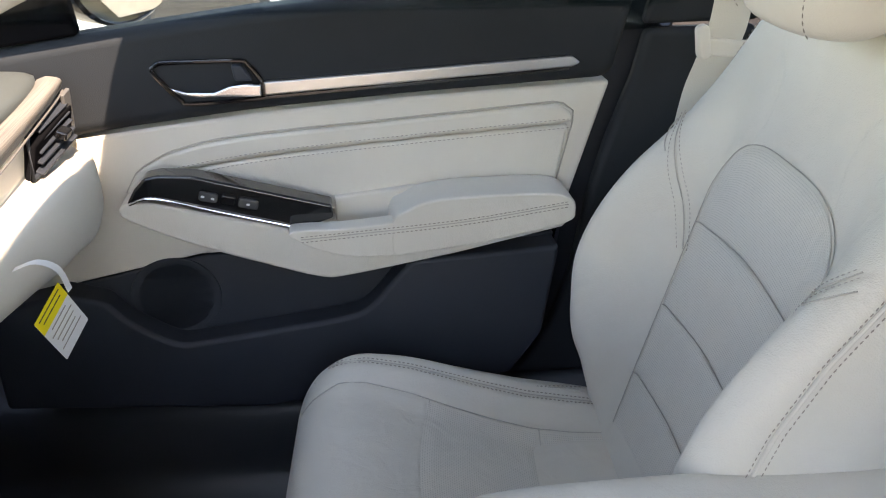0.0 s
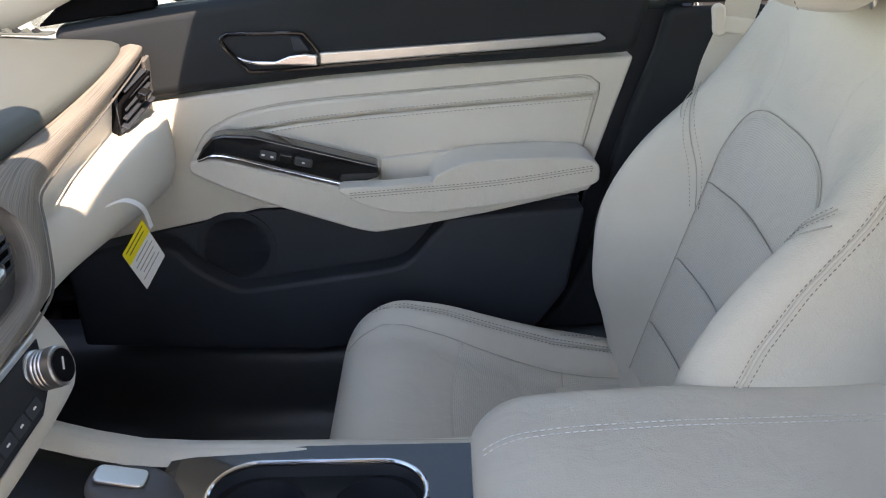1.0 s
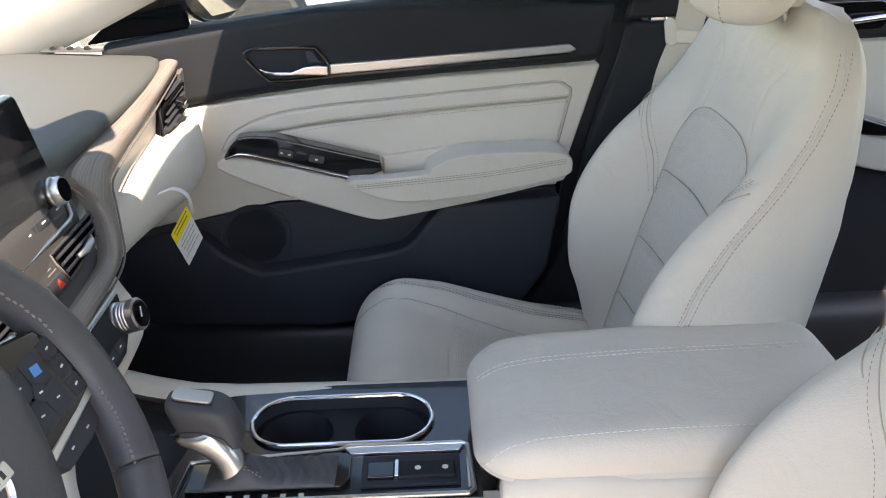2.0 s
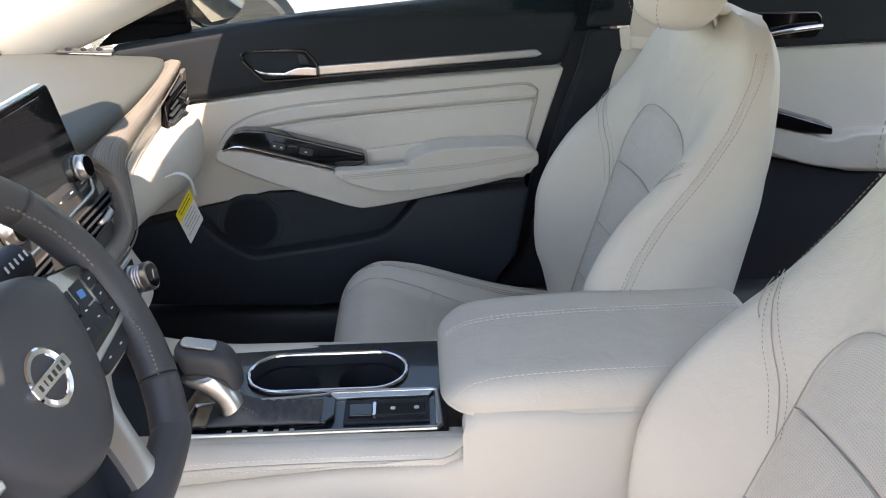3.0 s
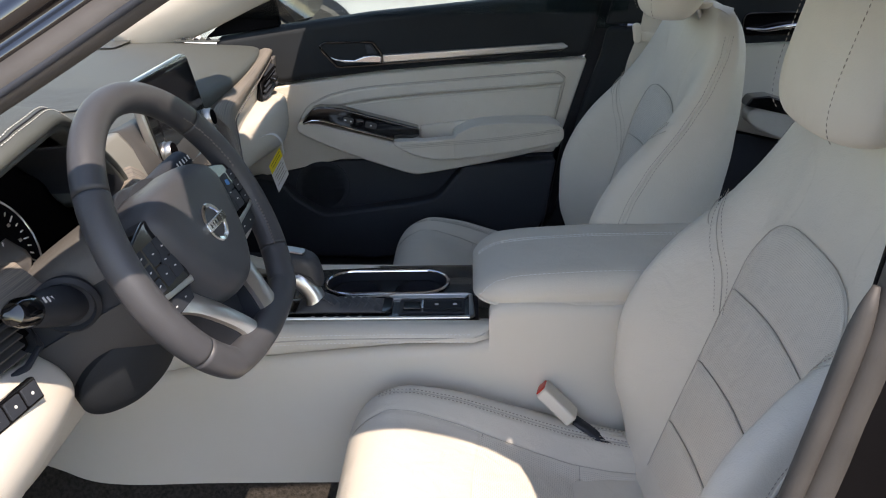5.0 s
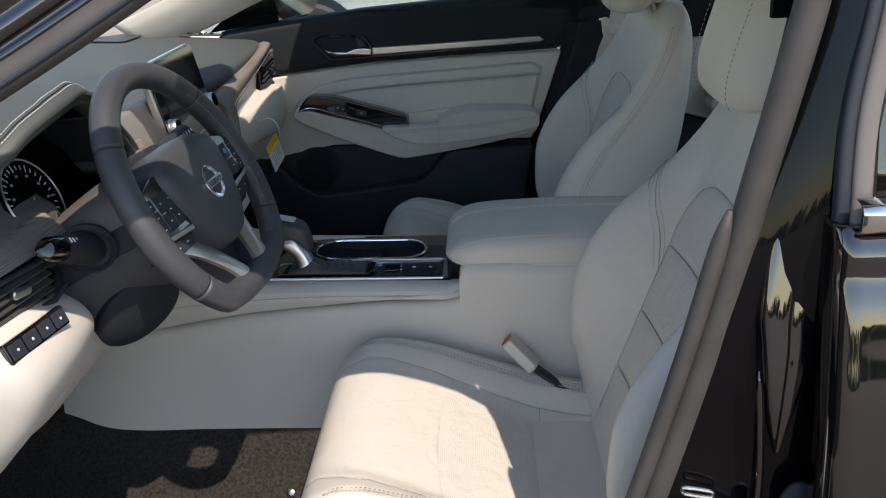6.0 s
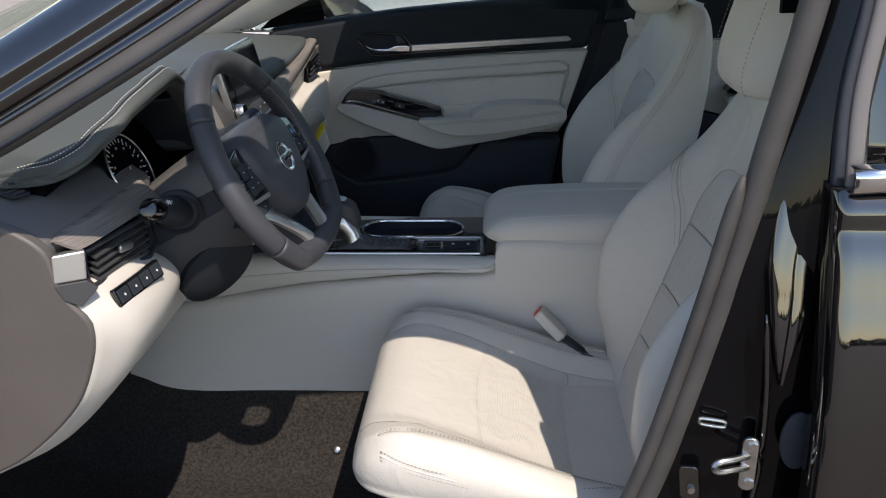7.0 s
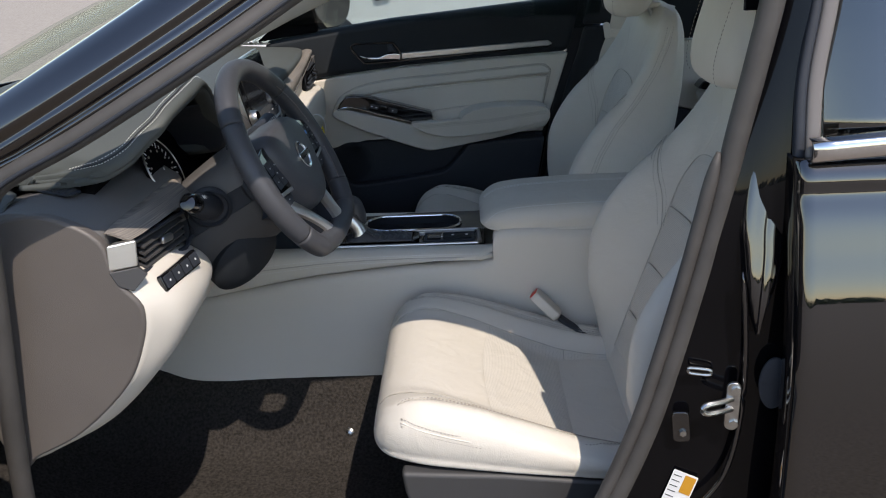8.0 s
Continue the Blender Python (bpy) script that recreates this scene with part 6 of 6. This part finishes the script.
# rear driver door
rdoor = thing("rear_driver_door", "closed gloss black rear door with chrome belt moulding", "car door")
DOOR_PROF = [(-.752, 1.032), (-.762, 1.020), (-.7665, 1.006), (-.7665, .998), (-.7675, .990), (-.776, .965), (-.787, .922), (-.803, .86), (-.818, .78), (-.826, .70), (-.830, .60), (-.826, .50), (-.80, .36), (-.78, .30)]
rows = []
for x, e in ((.402, .030), (.403, .018), (.406, .008), (.411, .002), (.418, 0), (.50, 0), (.60, 0), (.9, 0), (1.2, 0), (1.45, 0)):
    rows.append([(x, y + e, z) for y, z in DOOR_PROF])
part("door_skin", sheet_from(rows, 90, 110, (.0, .012, 0)), M_PAINT, rdoor, "gloss black door skin", smooth=180)
part("belt_moulding", sheet_from([[(x, -.756, z + .028), (x, -.770, z + .025), (x, -.773, z + .012), (x, -.771, z + .003), (x, -.764, z)] for x, z in ((.414, 1.030), (.43, 1.031), (.7, 1.045), (1.1, 1.055), (1.45, 1.05))], 24, 16, (0, .006, 0)), M_CHROME, rdoor, "chrome belt moulding", smooth=180)
part("frame_strip", sheet_from([[(x - .002, y + .004, z), (x, y - .002, z), (x + .014, y - .003, z), (x + .016, y + .004, z)] for x, y, z in ((.419, -.742, 1.028), (.421, -.722, 1.12), (.437, -.700, 1.216), (.45, -.675, 1.33))], 24, 8, (0, .008, 0)), M_TRIMGREY, rdoor, "grey window frame strip", smooth=60)
part("frame_seal", sheet_from([[(x - .014, y + .006, z), (x - .012, y + .001, z), (x - .003, y + .001, z), (x - .002, y + .008, z)] for x, y, z in ((.419, -.742, 1.025), (.421, -.722, 1.12), (.437, -.700, 1.216), (.45, -.675, 1.33))], 24, 8, (0, .006, 0)), M_BLACK, rdoor, "black window frame seal", smooth=60)
g = [[(x, -.748 + .27 * (z - 1.03), z) for x in np.linspace(.436, 1.40, 8)] for z in np.linspace(1.03, 1.365, 8)]
wg = part("window_glass", thick_sheet(np.array(g), (0, .004, 0)), M_TINT, rdoor, "tinted rear window glass", smooth=180)
part("window_frame_top", sheet_from([[(x, -.676, 1.318), (x, -.684, 1.335), (x, -.694, 1.360), (x, -.680, 1.378)] for x in np.linspace(.40, 1.45, 6)], 12, 10, (0, .012, -.004)), M_PAINT, rdoor, "gloss black top of the window frame", smooth=60)
# rear bulkhead closing the cabin
bulk = part("rear_bulkhead", box_bm((.06, 1.5, .62), Matrix.Translation((1.45, .04, .60))), M_BLACK)
tagged(bulk, "black rear wall closing the cabin", "wall", kind="structure")
shelf = part("parcel_shelf", box_bm((.50, 1.44, .02), Matrix.Translation((1.70, .04, .92))), M_BLACK)
tagged(shelf, "black shelf under the rear window", "shelf", kind="structure")
g = [[(x, y, z) for y in np.linspace(-.62, .68, 8)] for x, z in ((1.26, 1.345), (1.6, 1.17), (1.95, .98))]
rw = part("rear_window", thick_sheet(np.array(g), (0, 0, .005)), M_SCREENGLASS, body, "clear rear window glass", smooth=180)
rw.visible_shadow = False
fire = part("firewall", box_bm((.04, 1.5, .66), Matrix.Translation((-1.08, .04, .64))), M_BLACK)
tagged(fire, "black bulkhead behind the dashboard", "wall", kind="structure")
outer = part("far_side", box_bm((2.6, .02, .56), Matrix.Translation((.2, .93, .62))), M_PAINT)
tagged(outer, "outer skin of the far side of the car", "wall", kind="structure")

inner_sill = part("inner_sill", sheet_from([[(x, .70, .27), (x, .745, .30), (x, .765, .37), (x, .785, .41), (x, .83, .43), (x, .88, .43)] for x in np.linspace(-1.0, 1.2, 8)], 16, 24, (0, .01, -.012)), M_SILL, smooth=180)
tagged(inner_sill, "black plastic door sill trim", "sill", kind="structure")

# ---- driver door, swung open ----
ddoor = thing("driver_door", "open driver door with black and beige trim", "car door")
ddoor.matrix_basis = pose(-.70, -.80, 0, 0, 0, -112)
part("door_shell", plate_bm([(0, .35), (1.05, .35), (1.10, .70), (1.05, 1.02), (0, 1.0)], .10, axes((0, .05, 0), (1, 0, 0), (0, 0, 1))), M_PAINT, ddoor, bevel=0.02)
part("door_trim", plate_bm([(.04, .38), (.98, .40), (1.04, .70), (1.0, 1.0), (.04, .98)], .05, axes((0, -.05, 0), (1, 0, 0), (0, 0, 1))), M_BLACK, ddoor, bevel=0.015)
part("door_insert", plate_bm([(.10, .66), (.92, .70), (.96, .90), (.10, .86)], .02, axes((0, -.10, 0), (1, 0, 0), (0, 0, 1))), M_BEIGE, ddoor, bevel=0.01)

# ---- outside ----
gm = bmesh.new()
bmesh.ops.create_grid(gm, x_segments=8, y_segments=8, size=300)
ground = part("ground", gm, M_ASPHALT, smooth=0)
tagged(ground, "sunlit worn asphalt car park", "ground", kind="structure")
lot = part("pavement", box_bm((120, 70, .02), Matrix.Translation((-20, 37.0, .002))), M_CONCRETE, smooth=0)
tagged(lot, "pale sunlit concrete yard beyond the parked cars", "pavement", kind="structure")


# ---- parked cars beyond the passenger side ----
def wheel_parts(parent, x, y, r):
    m = axes((x, y, r), (1, 0, 0), (0, 0, 1))
    tyre = part("tyre", lathe_bm([(r * .62, -.08), (r * .9, -.085), (r, -.06), (r, .06), (r * .9, .085), (r * .62, .08)], m, 40), M_RUBBER, parent)
    part("rim", lathe_bm([(r * .64, .07), (r * .60, .075), (r * .56, .03), (0, .03)], m, 40), M_BLACK, tyre)
    for k in range(10):
        a = 2 * math.pi * k / 10
        part("spoke", box_bm((r * .55, .035, .02), m @ Matrix.Translation((r * .30 * math.cos(a), r * .30 * math.sin(a), .055)) @ pose(0, 0, 0, 0, 0, math.degrees(a))), M_SATIN, tyre, bevel=0.004)


def parked_car(label, paint, x0, y0, heading):
    """A saloon: side profile swept across its width, with glasshouse, wheels and lamps."""
    car = thing("parked_car", label, "car", "parked cars")
    prof = cat([(-2.3, .30), (-2.38, .55), (-2.28, .74), (-1.9, .86), (-1.1, .98), (-.3, 1.0), (.8, 1.0), (1.5, 1.02), (2.2, 1.0), (2.4, .80), (2.38, .35), (1.9, .24), (0, .22), (-1.9, .24)], 90, closed=True)
    rows = []
    for y, s in ((-.90, .90), (-.915, .97), (-.90, 1.0), (-.6, 1.01), (0, 1.02), (.6, 1.01), (.90, 1.0), (.915, .97), (.90, .90)):
        rows.append([(x * (1 - .03 * abs(y)), y, .55 + (z - .55) * s) for x, z in prof])
    part("car_shell", grid_bm(rows, ring=True, cap=True), paint, car, smooth=60)
    roof = [[(x, y * k, z) for x, z, k in ((-1.15, .97, .86), (-.5, 1.30, .70), (0, 1.42, .66), (.6, 1.42, .66), (1.2, 1.30, .68), (1.9, 1.02, .80))] for y in np.linspace(-1, 1, 9)]
    part("glasshouse", sheet_from(roof, 20, 40, (0, 0, -.02)), M_PIANO, car, "dark car windows", smooth=60)
    part("roof_panel", sheet_from([[(x, y, z + .012) for x, z in ((-.45, 1.32), (0, 1.425), (.6, 1.425), (1.15, 1.315))] for y in (-.60, -.3, 0, .3, .60)], 12, 20, (0, 0, -.015)), paint, car, smooth=180)
    for sy in (-1, 1):
        for wx in (-1.42, 1.40):
            part("wheel_arch", cyl_bm(.37, .06, axes((wx, sy * .895, .34), (1, 0, 0), (0, 0, 1)), 40), M_BLACK, car)
            wheel_parts(car, wx, sy * .86, .33)
        part("headlamp", plate_bm(round_outline(.36, .11, .04), .05, axes((-2.12, sy * .80, .70), (.6, sy * .5, .1), (0, 0, 1))), M_CHROME, car, bevel=0.01)
        part("side_vent", plate_bm(round_outline(.12, .08, .02), .01, axes((-.93, sy * .918, .80), (1, 0, .1), (0, 0, 1))), M_PIANO, car, bevel=0.004)
        part("window_line", box_bm((1.9, .01, .012), Matrix.Translation((.3, sy * .905, .995))), M_CHROME, car)
    car.matrix_basis = pose(x0, y0, 0, 0, 0, heading)
    return car


# ---- ends of the open car ----
for sgn in (-1, 1):
    yo = .04 + sgn * .84
    ya = lambda d: .04 + sgn * (.84 + d)
    rows = [[(x, ya(-.05 - e), z + .03), (x, ya(-.01 - e), z), (x, ya(.02 - e), .72), (x, ya(.025 - e), .60), (x, ya(0 - e), .40), (x, ya(-.03 - e), .26)] for x, z, e in ((-2.10, .66, .14), (-1.95, .74, .05), (-1.7, .82, .01), (-1.3, .89, 0), (-1.0, .93, 0), (-.78, .96, .005))]
    part("fender", sheet_from(rows, 40, 30, (0, -sgn * .012, 0)), M_PAINT, body, "gloss black front fender", smooth=180)
    rows = [[(x, ya(-.06 - e), z + .02), (x, ya(-.02 - e), z), (x, ya(.01 - e), .80), (x, ya(.02 - e), .62), (x, ya(-.01 - e), .40), (x, ya(-.03 - e), .27)] for x, z, e in ((1.46, 1.0, .005), (1.8, .99, .01), (2.2, .97, .05), (2.42, .92, .12), (2.50, .84, .22))]
    part("rear_quarter", sheet_from(rows, 40, 30, (0, -sgn * .012, 0)), M_PAINT, body, "gloss black rear quarter panel", smooth=180)
rows = [[(-2.07, y, .70), (-2.16, y, .64), (-2.19, y, .52), (-2.17, y, .38), (-2.05, y, .24)] for y in np.linspace(-.68, .76, 7)]
part("front_bumper", sheet_from(rows, 20, 24, (.02, 0, 0)), M_PAINT, body, "gloss black front bumper", smooth=180)
rows = [[(1.94, y, .985), (2.2, y, .995), (2.42, y, .975), (2.50, y, .90), (2.53, y, .70), (2.52, y, .50), (2.42, y, .28)] for y in np.linspace(-.70, .78, 7)]
part("boot_lid", sheet_from(rows, 30, 30, (-.02, 0, -.01)), M_PAINT, body, "gloss black boot lid and rear bumper", smooth=180)
for wx in (-1.42, 1.40):
    for wy in (-.72, .80):
        wheel_parts(body, wx, wy, .33)
# ---- far trees added on the driver side, to darken the reflected horizon ----
random.seed(5)
tb = bmesh.new()
for k in range(170):
    x, y = -90 + 1.15 * k + random.uniform(-1, 1), -62 + random.uniform(-6, 6)
    r, h = random.uniform(.7, 1.3), random.uniform(.3, 1.0)
    out = bmesh.ops.create_icosphere(tb, subdivisions=2, radius=1, matrix=Matrix.Translation((x, y, h)) @ Matrix.Diagonal((r, r, r * .9, 1)))
    for v in out["verts"]:
        v.co += Vector((random.uniform(-.5, .5), random.uniform(-.5, .5), random.uniform(-.5, .5)))
trees = part("reflected_horizon_trees", tb, M_LEAF, smooth=0)
tagged(trees, "low line of dark green trees, added unseen to darken reflections", "trees", kind="stuff")

parked_car("white saloon car parked beyond the open car", M_WHITECAR, .35, 5.5, 0)
M_DARKCAR = material("dark_grey_car_paint", (0.03, 0.03, 0.034), 0.3, coat=1.0, stain=0.1)
parked_car("dark grey saloon car parked in front of the white one", M_DARKCAR, 2.85, 3.25, 0)
